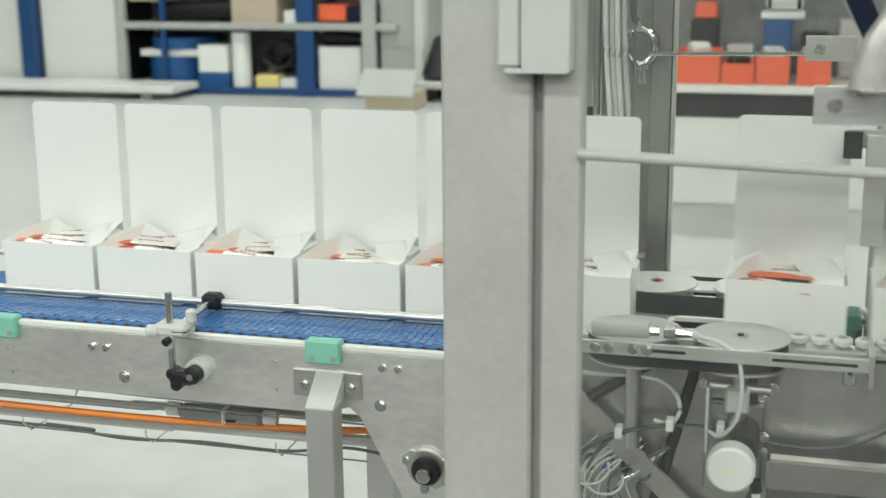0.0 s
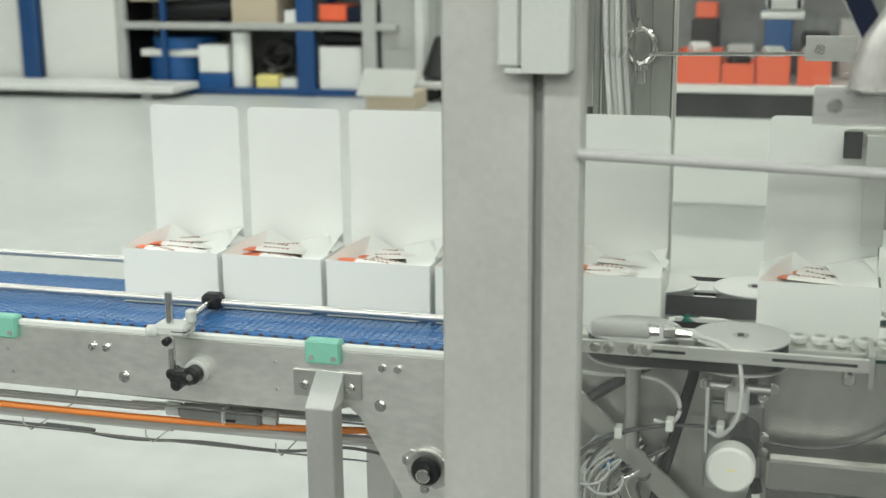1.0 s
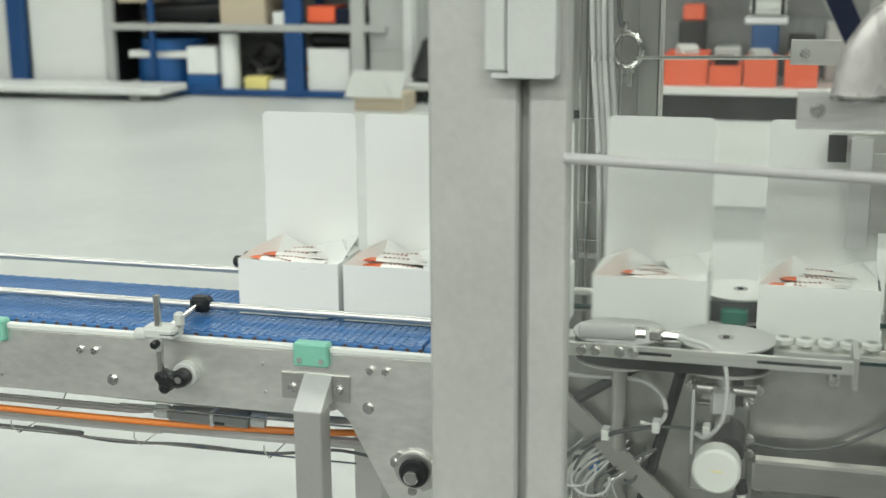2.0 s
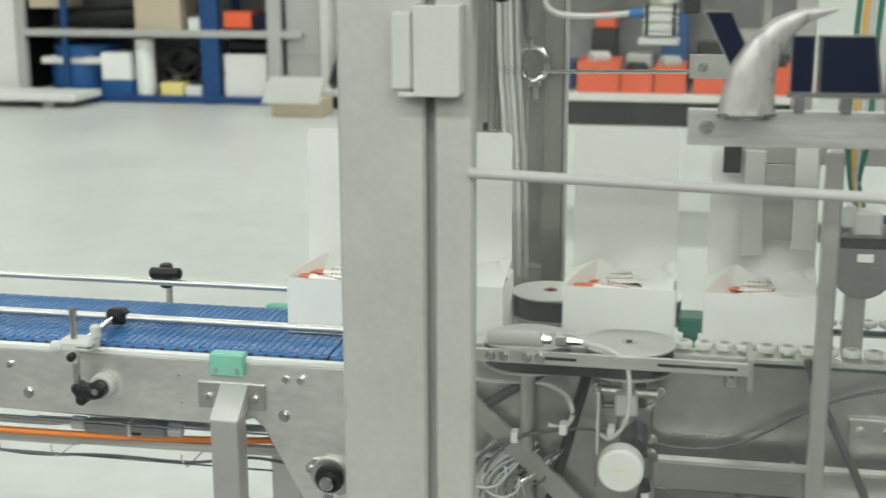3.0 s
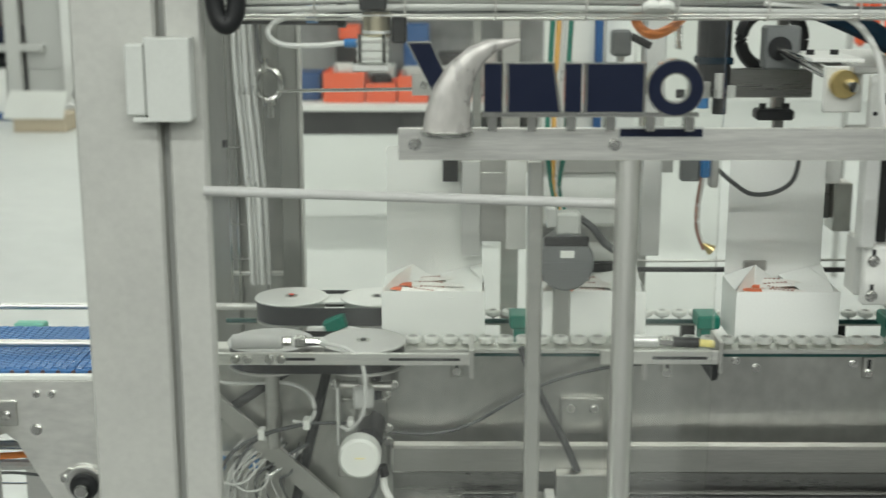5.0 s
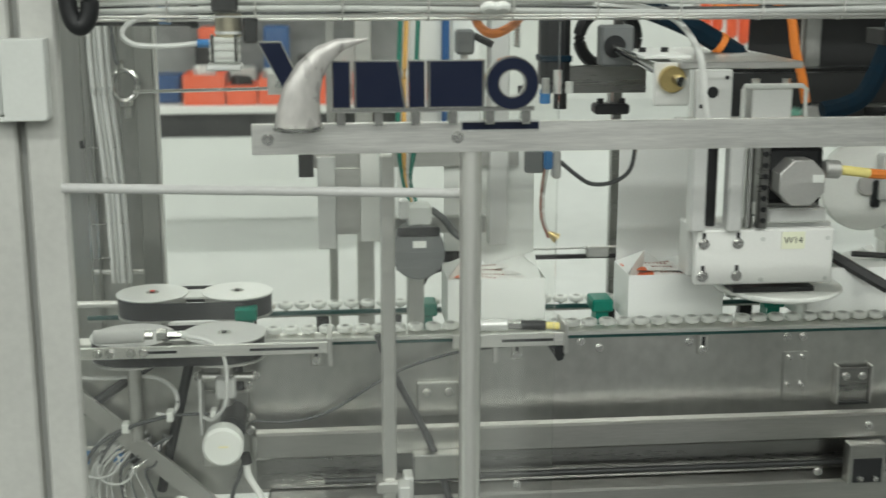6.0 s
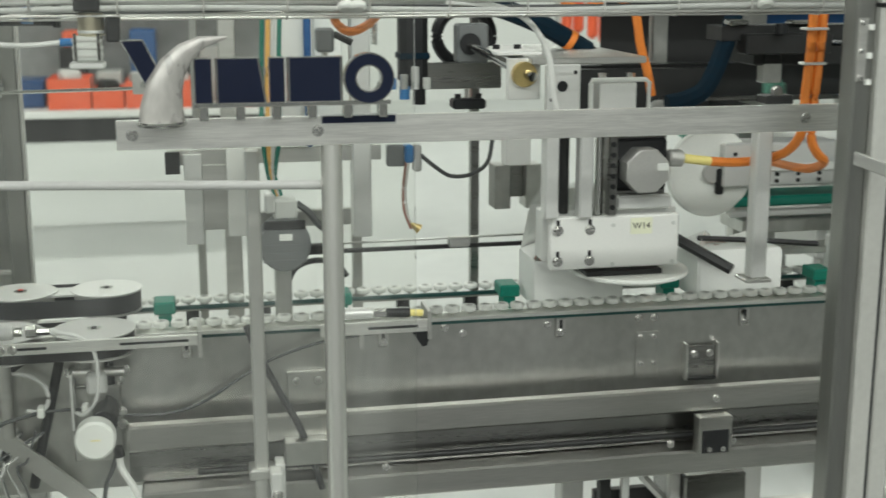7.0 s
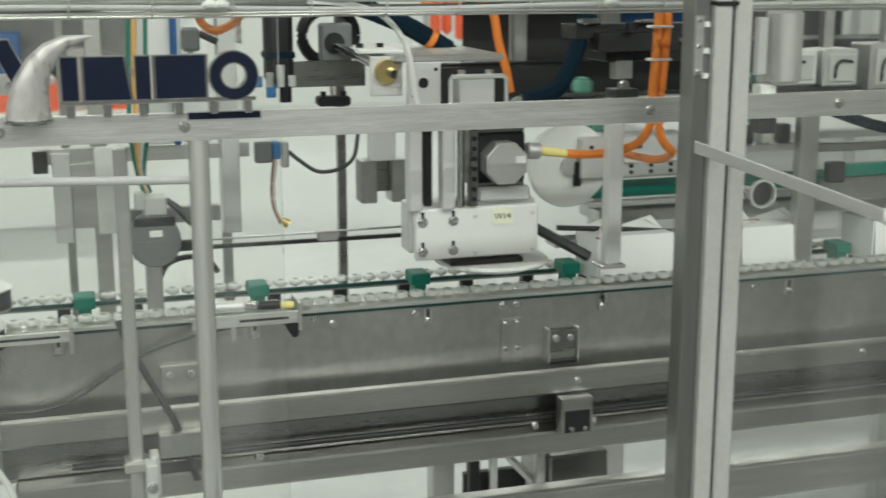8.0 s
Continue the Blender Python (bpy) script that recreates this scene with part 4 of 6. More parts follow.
# ---- gripping wheel units at the machine's mouth ----
# the front belt's DARKGREY holds the shadow below its discs
for name_, y, z0, z1, r, xs, m in (("rear", 2.045, 0.893, 0.930, 0.0665, (-0.213, -0.056), RUBBER), ("front", 1.842, 0.872, 0.908, 0.072, (-0.223, -0.067), DARKGREY)):
    g = thing("grip_belt_unit", (xs[0], y, z0), "pair of pale discs with a gripping belt round them", "grip unit", "grip units")
    for x in xs:
        d_ = part("disc", C((x, y, z1), (x, y, z1 + 0.003), r, 40, bev=0.0008), ALU if name_ == "rear" else COVERM, g, "pale round cover disc")
        part("hub", C((x, y, z1 + 0.003), (x, y, z1 + 0.0045), 0.012, 16), POLISHED, d_)
        part("hub_screw", C((x, y, z1 + 0.0045), (x, y, z1 + 0.006), 0.005, 8), BLACK, d_)
        part("pulley", C((x, y, z0), (x, y, z1), r - 0.006, 36), DULL, g)
        part("lower_disc", C((x, y, z0 - 0.003), (x, y, z0), r - 0.002, 36), DULL, g)
        part("shaft", C((x, y, 0.72), (x, y, z0), 0.012, 14), STEEL, g)
    bm = bmesh.new()
    pts = []
    n = 14
    for k in range(n + 1):
        a = math.pi / 2 + math.pi * k / n
        pts.append((xs[0] + (r - 0.003) * math.cos(a), y + (r - 0.003) * math.sin(a)))
    for k in range(n + 1):
        a = -math.pi / 2 + math.pi * k / n
        pts.append((xs[1] + (r - 0.003) * math.cos(a), y + (r - 0.003) * math.sin(a)))
    lo = [bm.verts.new((px, py, z0 + 0.002)) for px, py in pts]
    hi = [bm.verts.new((px, py, z1 - 0.002)) for px, py in pts]
    for k in range(len(pts)):
        bm.faces.new((lo[k], lo[(k + 1) % len(pts)], hi[(k + 1) % len(pts)], hi[k]))
    part("belt", bm, m, g)
    part("bridge", B(xs[0] + 0.03, xs[1] - 0.03, y - 0.03, y + 0.03, z1 - 0.004, z1 - 0.0005), ALU, g)
    if name_ == "rear":
        part("tension_plate", B(-0.175, -0.085, y - r - 0.012, y - r - 0.009, 0.889, 0.8965, 0.001), WHITEPLATE, g)
        # red reflection of the orange cloths on the hub, put in as colour
        part("red_reflection", C((xs[0], y, z1 + 0.0062), (xs[0], y, z1 + 0.0075), 0.0045, 12), REDPL, g, "small red cap standing for a reflection")
gr = thing("guide_bracket", (-0.1, 1.8, 0.87), "slotted steel bracket carrying an air cylinder", "bracket")
part("slotted_bar", B(-0.34, 0.118, 1.764, 1.772, 0.892, 0.9115, 0.001), STEEL_X, gr)
part("slot", B(-0.02, 0.095, 1.7632, 1.7642, 0.900, 0.9045), BLACK, gr)
part("slot", B(-0.19, -0.14, 1.7632, 1.7642, 0.900, 0.9045), BLACK, gr)
for bx in (-0.270, -0.250, -0.215, -0.195):
    bolt(bx, 1.764, 0.902, gr, 0.0062)
part("bracket_end", B(0.110, 0.118, 1.762, 1.85, 0.870, 0.918, 0.001), STEEL, gr)
part("cylinder", C((-0.275, 1.77, 0.9295), (-0.192, 1.77, 0.931), 0.0122, 20, bev=0.002), COVERM, gr, "pale air cylinder")
part("nose", C((-0.192, 1.77, 0.931), (-0.178, 1.77, 0.931), 0.0085, 8), POLISHED, gr)
part("nut", C((-0.172, 1.77, 0.931), (-0.155, 1.77, 0.931), 0.0105, 6), POLISHED, gr)
part("fitting", C((-0.155, 1.77, 0.931), (-0.132, 1.772, 0.929), 0.0088, 8, 0.006), POLISHED, gr)
part("elbow", C((-0.132, 1.772, 0.929), (-0.122, 1.772, 0.926), 0.0065, 10), GREYPL, gr)
gr2 = thing("guide_bracket", (0.45, 1.8, 0.9), "slotted steel bracket carrying an air cylinder", "bracket")
part("slotted_bar", B(0.325, 0.524, 1.79, 1.798, 0.886, 0.909, 0.001), STEEL_X, gr2)
part("slot", B(0.41, 0.50, 1.7892, 1.7902, 0.895, 0.9), BLACK, gr2)
part("cylinder", C((0.36, 1.795, 0.926), (0.42, 1.795, 0.925), 0.011, 16, bev=0.002), ALU, gr2)
part("nut", C((0.42, 1.795, 0.925), (0.443, 1.795, 0.924), 0.008, 6), POLISHED, gr2)
part("sensor", C((0.443, 1.795, 0.924), (0.486, 1.795, 0.922), 0.0085, 14), BLACK, gr2)
part("plug", C((0.486, 1.795, 0.922), (0.510, 1.795, 0.920), 0.0065, 10), YELLOW, gr2)
part("bracket_end", B(0.518, 0.525, 1.786, 1.86, 0.872, 0.925, 0.001), STEEL, gr2)
part("hook", P([(0.49, 0.886), (0.525, 0.886), (0.517, 0.860), (0.508, 0.858)], 1.79, 1.81), BLACK, gr2)
part("hanger", B(0.395, 0.402, 1.788, 1.80, 0.86, 0.886), STEEL, gr2)

# ---- encoder wheel and hoses at the lower left ----
enc = thing("encoder", (-0.069, 1.80, 0.742), "round white encoder on a steel bracket", "encoder")
part("cap", C((-0.069, 1.74, 0.739), (-0.069, 1.775, 0.740), 0.0345, 36, bev=0.004), WHITEPL, enc)
part("mark", B(-0.076, -0.060, 1.7388, 1.7398, 0.740, 0.7415), YELLOW, enc)
part("rear_drum", C((-0.055, 1.775, 0.758), (-0.055, 1.86, 0.760), 0.023, 24), BLACK, enc)
part("bracket", B(-0.115, -0.028, 1.852, 1.866, 0.66, 0.80, 0.003), SHEET, enc)
part("arm", B(-0.112, -0.107, 1.81, 1.866, 0.735, 0.838, 0.001), ALU, enc)
part("arm", C((-0.115, 1.84, 0.832), (-0.02, 1.84, 0.830), 0.008, 12), STEEL, enc)
part("hinge", B(-0.085, -0.05, 1.82, 1.85, 0.795, 0.835, 0.004), ALU, enc)
for bx, bz in ((-0.028, 0.752), (-0.028, 0.728), (-0.018, 0.83), (-0.115, 0.83)):
    bolt(bx, 1.85, bz, enc, 0.007)
part("gland", C((-0.036, 1.79, 0.708), (-0.032, 1.79, 0.690), 0.009, 12), BLACK, enc)
cable([(-0.034, 1.79, 0.692), (-0.03, 1.79, 0.665), (-0.012, 1.79, 0.63), (0.0, 1.80, 0.58), (0.0, 1.82, 0.50), (0.0, 1.82, 0.35)], 0.006, CABLEW, "white hose below the encoder", "hose", name="hose")
cable([(-0.038, 1.80, 0.692), (-0.048, 1.80, 0.66), (-0.062, 1.80, 0.62), (-0.07, 1.81, 0.50), (-0.07, 1.82, 0.35)], 0.004, CABLED, "dark cable below the encoder")
cable([(-0.122, 1.772, 0.926), (-0.09, 1.772, 0.918), (-0.066, 1.772, 0.895), (-0.060, 1.775, 0.85), (-0.066, 1.785, 0.80), (-0.088, 1.80, 0.768), (-0.105, 1.82, 0.765)], 0.0034, HOSEG, "white air hose from the cylinder", "hose", name="hose")
cable([(-0.40, 1.83, 0.865), (-0.33, 1.84, 0.842), (-0.29, 1.845, 0.833), (-0.20, 1.845, 0.834), (-0.162, 1.845, 0.815), (-0.152, 1.845, 0.785), (-0.165, 1.845, 0.763), (-0.19, 1.845, 0.765)], 0.0036, HOSEG, "white air hose looping at the machine's end", "hose", name="hose")
cable([(-0.31, 1.83, 0.60), (-0.295, 1.83, 0.665), (-0.275, 1.832, 0.71), (-0.24, 1.835, 0.742), (-0.163, 1.84, 0.762), (-0.09, 1.84, 0.763), (-0.03, 1.85, 0.746), (0.045, 1.852, 0.741), (0.111, 1.855, 0.756), (0.195, 1.855, 0.806), (0.25, 1.855, 0.834), (0.34, 1.84, 0.864), (0.45, 1.81, 0.885)], 0.0028, CABLED, "grey cable sagging along the panel")
cable([(-0.34, 1.83, 0.62), (-0.31, 1.83, 0.69), (-0.28, 1.83, 0.725), (-0.23, 1.83, 0.750), (-0.16, 1.83, 0.768)], 0.0036, CABLED, "dark cable at the machine's end")
for tx, tz in ((-0.24, 0.745), (-0.163, 0.764), (-0.088, 0.764)):
    solid("cable_tie", B(tx - 0.008, tx + 0.004, 1.825, 1.85, tz - 0.008, tz + 0.01, 0.002), WHITEPL, "white cable tie on a hose bundle", "cable tie", "cable ties")
rnd = random.Random(4)
for i in range(16):
    x0, zt = -0.305 + 0.006 * i, 0.742 - 0.002 * i
    sway = rnd.uniform(-0.03, 0.03)
    cable([(x0 + rnd.uniform(0.03, 0.08), 1.85, zt + rnd.uniform(-0.015, 0.015)), (x0 + 0.012 + sway * 0.4, 1.835, zt - 0.035), (x0 - 0.008 + sway * 0.5, 1.828, 0.665), (x0 - 0.004 + sway, 1.83, 0.62), (x0 + 0.004 + sway, 1.85, 0.55)],
          rnd.choice((0.0016, 0.0022, 0.0028)), rnd.choice((HOSEG, CABLEG, CABLEG, CABLED, POLISHED)), "tangled thin hose at the machine's end", "hose", "tangled hoses", "hose")
for lx, lz, lr in ((-0.262, 0.672, 0.030), (-0.290, 0.690, 0.036)):
    cable([(lx + lr * math.cos(a), 1.822 + 0.004 * math.sin(a), lz + lr * 0.8 * math.sin(a)) for a in (math.pi * (0.9 + 0.15 * j) for j in range(9))], 0.0022, HOSEG, "thin hose looping at the machine's end", "hose", "tangled hoses", "hose")
dist = thing("air_distributor", (-0.25, 1.86, 0.68), "small steel air distributor with hose fittings", "air fitting")
part("body", B(-0.33, -0.21, 1.86, 1.90, 0.60, 0.70, 0.004), STEEL, dist)
for k in range(4):
    part("fitting", C((-0.315 + 0.028 * k, 1.86, 0.69), (-0.315 + 0.028 * k, 1.835, 0.685), 0.008, 10), (BLUEPL, BLACK)[k % 2], dist)
# black strips modelled in place of dark reflections in the clear door
for i, (xa, za, xb, zb) in enumerate(((-0.126, 0.872, -0.19, 0.615), (-0.0485, 0.868, -0.046, 0.800), (-0.170, 0.868, -0.325, 0.764))):
    cable([(xa, 1.868, za), ((xa + xb) / 2, 1.866, (za + zb) / 2), (xb, 1.862, zb)], 0.0085, RUBBER, "black strip standing for a dark reflection in the clear door", "strap", name="strap")
# one more dark diagonal reflection, built as a strip
cable([(0.195, 1.79, 0.915), (0.212, 1.79, 0.867), (0.248, 1.79, 0.793), (0.275, 1.79, 0.739), (0.297, 1.79, 0.684), (0.322, 1.79, 0.60)], 0.0062, RUBBER, "black strip standing for a dark reflection behind the tube", "strap", name="strap")
# small low parts by the tube foot
fb = thing("foot_bracket", (0.25, 1.75, 0.6), "pale aluminium bracket near the tube foot", "bracket")
part("plate", B(0.225, 0.245, 1.70, 1.74, 0.52, 0.672, 0.002), ALU, fb)
part("plate", B(0.255, 0.345, 1.77, 1.80, 0.655, 0.70, 0.002), SHEET, fb)
bolt(0.236, 1.70, 0.63, fb, 0.008)

# ---- inside, behind the boxes: columns, plates, motors ----
YI = 2.30
col = thing("machine_column", (-0.24, 2.3, 0), "grey steel column inside the machine", "column")
part("upright", B(-0.262, -0.224, YI, YI + 0.04, 0, 2.2, 0.002), POSTM, col)
part("edge_strip", B(-0.2235, -0.218, YI - 0.002, YI + 0.03, 0, 2.2, 0.001), STEEL, col)
col2 = thing("machine_column", (-0.38, 2.3, 0), "grey steel cover beside the column", "column")
part("upright", B(-0.44, -0.355, YI + 0.02, YI + 0.08, 0, 2.2, 0.003), POSTM, col2)
part("back", B(-0.355, -0.262, YI + 0.06, YI + 0.065, 0, 2.2), SHEET, col2)
eye = thing("eye_bolt", (-0.279, 2.29, 1.29), "shiny lifting eye bolt hanging on a wire", "eye bolt")
bm = bmesh.new()
T([(-0.279 + 0.025 * math.cos(a), 2.285, 1.297 + 0.030 * math.sin(a)) for a in (k * math.pi / 10 for k in range(21))], 0.0065, 10, bm, 2)
part("ring", bm, POLISHED, eye)
part("collar", C((-0.277, 2.285, 1.266), (-0.276, 2.285, 1.254), 0.014, 16, bev=0.002), POLISHED, eye)
part("thread", C((-0.276, 2.285, 1.254), (-0.275, 2.285, 1.232), 0.0085, 14), POLISHED, eye)
part("hanger", C((-0.282, 2.285, 1.325), (-0.284, 2.285, 1.347), 0.006, 10), POLISHED, eye)
wire_ = thing("wire_guide", (-0.28, 2.28, 1.2), "thin upright wire guide with cross wires", "wire guide")
for wx in (-0.288, -0.345, -0.36):
    part("wire", C((wx, 2.27, 0.86), (wx, 2.27, 1.6), 0.0022, 8), POLISHED, wire_)
for wz in (0.95, 1.02, 1.10, 1.175):
    part("cross_wire", C((-0.36, 2.27, wz), (-0.285, 2.27, wz), 0.0018, 6), POLISHED, wire_)
part("stop", C((-0.365, 2.265, 1.175), (-0.365, 2.265, 1.19), 0.005, 10), BLACK, wire_)
for i, (cx, m) in enumerate(((-0.338, HOSEG), (-0.327, CABLEG), (-0.318, HOSEG), (-0.305, CABLEG))):
    cable([(cx - 0.005, 2.26, 1.62), (cx, 2.25, 1.40), (cx + 0.004, 2.25, 1.28), (cx + 0.012, 2.25, 1.18), (cx + 0.018, 2.25, 1.08), (cx + 0.02, 2.26, 0.9)], 0.0046, m, "upright hose beside the column", "hose", "upright hoses", "hose")
cable([(-0.30, 2.25, 1.62), (-0.295, 2.25, 1.45), (-0.29, 2.25, 1.36), (-0.285, 2.25, 1.34)], 0.004, CABLED, "dark upright cable beside the hoses")
bar3 = thing("cross_rod", (-0.1, 2.28, 1.285), "thin steel rod with an end plate", "rod")
part("rod", C((-0.262, 2.28, 1.284), (0.01, 2.28, 1.288), 0.0035, 10), POLISHED, bar3)
part("end_plate", B(0.002, 0.084, 2.275, 2.281, 1.276, 1.319, 0.001), STEEL, bar3)
bolt(0.026, 2.275, 1.296, bar3, 0.007)
part("rod", C((-0.36, 2.28, 0.918), (-0.26, 2.28, 0.918), 0.005, 10), STEEL, bar3)

beam = thing("inner_frame", (0.2, 2.0, 1.15), "steel inner frame with hanging plates", "frame")
part("beam", B(0.07, 0.47, 2.012, 2.03, 1.168, 1.196, 0.001), STEEL, beam)
part("beam", B(0.07, 3.0, 2.10, 2.16, 1.53, 1.58, 0.003), STEEL, beam)
part("plate", B(0.098, 0.131, 1.996, 2.008, 1.020, 1.19, 0.001), ALU, beam)
part("plate", B(0.176, 0.211, 1.990, 2.002, 1.034, 1.20, 0.001), WHITEPLATE, beam, "pale hanging plate")
part("plate", B(0.065, 0.092, 1.99, 2.0, 1.155, 1.196, 0.001), DARKGREY, beam)
part("plate", B(0.131, 0.176, 2.004, 2.010, 1.045, 1.168, 0.001), STEEL, beam)
part("column", B(0.118, 0.134, 2.10, 2.12, 0.80, 1.53, 0.002), SHEET, beam)
part("column", B(0.172, 0.205, 2.12, 2.14, 0.80, 1.53, 0.002), STEEL, beam)
part("column", B(0.414, 0.449, 2.0, 2.03, 1.02, 1.53, 0.002), ALU, beam)
part("column", B(0.425, 0.445, 2.12, 2.14, 0.80, 1.53, 0.002), SHEET, beam)
part("column", B(0.670, 0.687, 2.12, 2.14, 0.50, 1.53, 0.001), GUTTER, beam)
part("hanging_block", B(0.725, 0.777, 2.05, 2.09, 1.141, 1.24, 0.002), WHITEPLATE, beam, "white hanging block")
for hx in (0.702, 0.766):
    part("hanging_cheek", B(hx, hx + 0.033, 2.045, 2.10, 1.055, 1.143, 0.002), SHEET, beam)
part("hanging_web", B(0.735, 0.766, 2.07, 2.095, 1.075, 1.141, 0.001), GUTTER, beam)
mot = thing("gear_motor", (0.271, 1.86, 1.05), "dark grey round gear motor with cables", "motor")
oct_ = [(0.271 + 0.047 * math.cos(radians(18 * k)), 1.043 + 0.049 * math.sin(radians(18 * k))) for k in range(20)]
part("housing", P(oct_, 1.85, 1.90, bev=0.003), MOTORG, mot)
for rz in (1.012, 1.026, 1.040):
    part("rib", B(0.232, 0.310, 1.8485, 1.8502, rz, rz + 0.004), MOTORG, mot)
part("label", B(0.261, 0.284, 1.8468, 1.8482, 1.052, 1.064), WHITEPL, mot, "small pale label")
part("cover", B(0.234, 0.308, 1.846, 1.852, 1.072, 1.088, 0.002), BLACK, mot)
part("terminal_box", B(0.253, 0.295, 1.855, 1.895, 1.088, 1.125, 0.004), GREYPL, mot)
part("connector", B(0.238, 0.256, 1.855, 1.885, 1.10, 1.135, 0.003), ALU, mot)
part("stand", B(0.255, 0.285, 1.905, 1.935, 0.88, 1.01, 0.003), SHEET, mot)
part("gear_shaft", C((0.271, 1.89, 1.03), (0.271, 2.02, 1.03), 0.016, 14), STEEL, mot)
part("carrier", B(0.21, 0.40, 1.93, 1.95, 1.06, 1.09, 0.002), SHEET, mot)
for i, (m, dx) in enumerate(((GREEN, 0.0), (AMBER, 0.010), (HOSEG, 0.019), (GREEN, 0.030))):
    cable([(0.245 + dx, 1.88, 1.46), (0.240 + dx, 1.88, 1.34), (0.238 + dx, 1.87, 1.24), (0.246 + dx * 0.4, 1.87, 1.17), (0.258 + dx * 0.3, 1.87, 1.13)], 0.0042, m, "coloured wire hanging to the motor", "wire", "hanging wires", "wire")
cable([(0.295, 1.87, 1.115), (0.315, 1.86, 1.10), (0.335, 1.86, 1.075), (0.355, 1.86, 1.06)], 0.0065, CABLED, "black cable plug at the motor")
solid("wire_duct", B(0.27, 0.33, 2.0, 2.03, 1.20, 1.52, 0.003), WHITEPLATE, "white wire duct behind the sign", "duct")
solid("wire_duct", B(0.325, 0.338, 1.98, 2.01, 1.20, 1.52, 0.003), BINBLUE, "narrow blue duct behind the sign", "duct")
solid("wire_duct", B(0.345, 0.40, 2.02, 2.05, 1.20, 1.52, 0.003), CARTON, "white duct behind the sign", "duct")
hk = thing("tool_hook", (0.53, 1.98, 1.1), "hanging sensor cable with a brass tip", "sensor")
part("block", B(0.503, 0.519, 1.93, 1.96, 1.172, 1.205, 0.003), BLUEPL, hk)
part("head", B(0.519, 0.534, 1.93, 1.955, 1.155, 1.205, 0.003), DULL, hk)
part("body", B(0.47, 0.503, 1.935, 1.955, 1.165, 1.205, 0.003), MOTORG, hk)
part("lead", T([(0.506, 1.94, 1.175), (0.500, 1.94, 1.12), (0.502, 1.94, 1.08), (0.515, 1.94, 1.045)], 0.0026, 8), BROWNFOIL, hk)
part("lead", T([(0.512, 1.94, 1.175), (0.505, 1.94, 1.12), (0.509, 1.94, 1.07), (0.525, 1.94, 1.048)], 0.0024, 8), CABLEW, hk)
part("tip", C((0.514, 1.94, 1.056), (0.530, 1.94, 1.044), 0.003, 10, 0.010), BRASS, hk)
cable([(0.534, 1.94, 1.185), (0.56, 1.935, 1.163), (0.59, 1.93, 1.145), (0.63, 1.93, 1.148), (0.66, 1.93, 1.17), (0.67, 1.93, 1.22)], 0.004, CABLED, "dark cable looping under the bar")
rodf = thing("folding_rod", (0.55, 2.04, 0.99), "thin steel folding rod above the boxes", "rod")
part("rod", B(0.30, 0.85, 2.030, 2.040, 0.983, 0.991, 0.001), DARKGREY, rodf)
part("shoe", B(0.315, 0.38, 2.022, 2.042, 0.984, 1.004, 0.003), BLACK, rodf)
part("rod", C((0.34, 2.042, 1.000), (0.85, 2.042, 1.004), 0.0025, 8), STEEL, rodf)
part("clip", B(0.605, 0.648, 2.025, 2.045, 0.986, 1.006, 0.003), STEEL, rodf)
part("holder", C((0.30, 2.036, 0.985), (0.30, 2.125, 0.985), 0.005, 8), STEEL, rodf)
guard = thing("fold_guide", (0.35, 2.1, 0.92), "black curved folding guide", "guide")
bm = bmesh.new()
T([(0.29, 2.12, 0.90), (0.31, 2.11, 0.94), (0.35, 2.10, 0.955), (0.39, 2.10, 0.945), (0.41, 2.10, 0.92)], 0.006, 8, bm)
part("bow", bm, BLACK, guard)

# ---- closing head: white carriage with disc, servo and bushes ----
head_ = thing("closing_head", (0.86, 1.8, 1.0), "white carriage plate with a round white pressing disc", "machine head")
part("plate", B(0.742, 0.987, 1.78, 1.80, 0.990, 1.087, 0.003), WHITEPLATE, head_)
part("rear_plate", B(0.735, 0.99, 1.805, 1.86, 1.00, 1.095, 0.003), ALU, head_)
part("press_disc", C((0.912, 1.84, 0.968), (0.912, 1.84, 0.976), 0.112, 44, bev=0.002), WHITEPL, head_)
part("disc_under", C((0.912, 1.84, 0.960), (0.912, 1.84, 0.968), 0.09, 40, bev=0.002), WHITEPL, head_)
part("slide_shoe", B(0.81, 0.955, 1.775, 1.87, 0.9765, 0.9855, 0.001), DARKGREY, head_)
for bx in (0.756, 0.816):
    for bz in (1.0635, 1.006):
        part("bolt_slot", B(bx - 0.003, bx + 0.003, 1.7793, 1.7799, bz + 0.006, bz + 0.019), BLACK, head_)
        bolt(bx, 1.78, bz, head_, 0.0075)
for bx in (0.86, 0.975):
    for bz in (1.07, 0.998):
        part("screw", C((bx, 1.78, bz), (bx, 1.7785, bz), 0.004, 10), GREYPL, head_)
lb = part("label", B(0.893, 0.934, 1.7785, 1.7798, 1.052, 1.082), LABELM, head_, "pale yellow label")
txt = bpy.data.curves.new("label_text", "FONT")
txt.body, txt.size, txt.align_x, txt.align_y = "W14", 0.0165, "CENTER", "CENTER"
txt.materials.append(DARKGREY)
lt = new("label_text", txt)
lt.parent = lb
lt.matrix_basis = pose(0.9135 - 0.86, 1.7775 - 1.8, 1.067 - 1.0, 90, 0, 0)
for px in (0.738, 0.802):
    part("guide_post", B(px - 0.012, px + 0.014, 1.765, 1.795, 1.087, 1.279, 0.003), ALU, head_)
    part("flange", B(px - 0.02, px + 0.022, 1.755, 1.80, 1.268, 1.2795, 0.002), ALU, head_)
    bolt(px - 0.012, 1.765, 1.268, head_, 0.007)
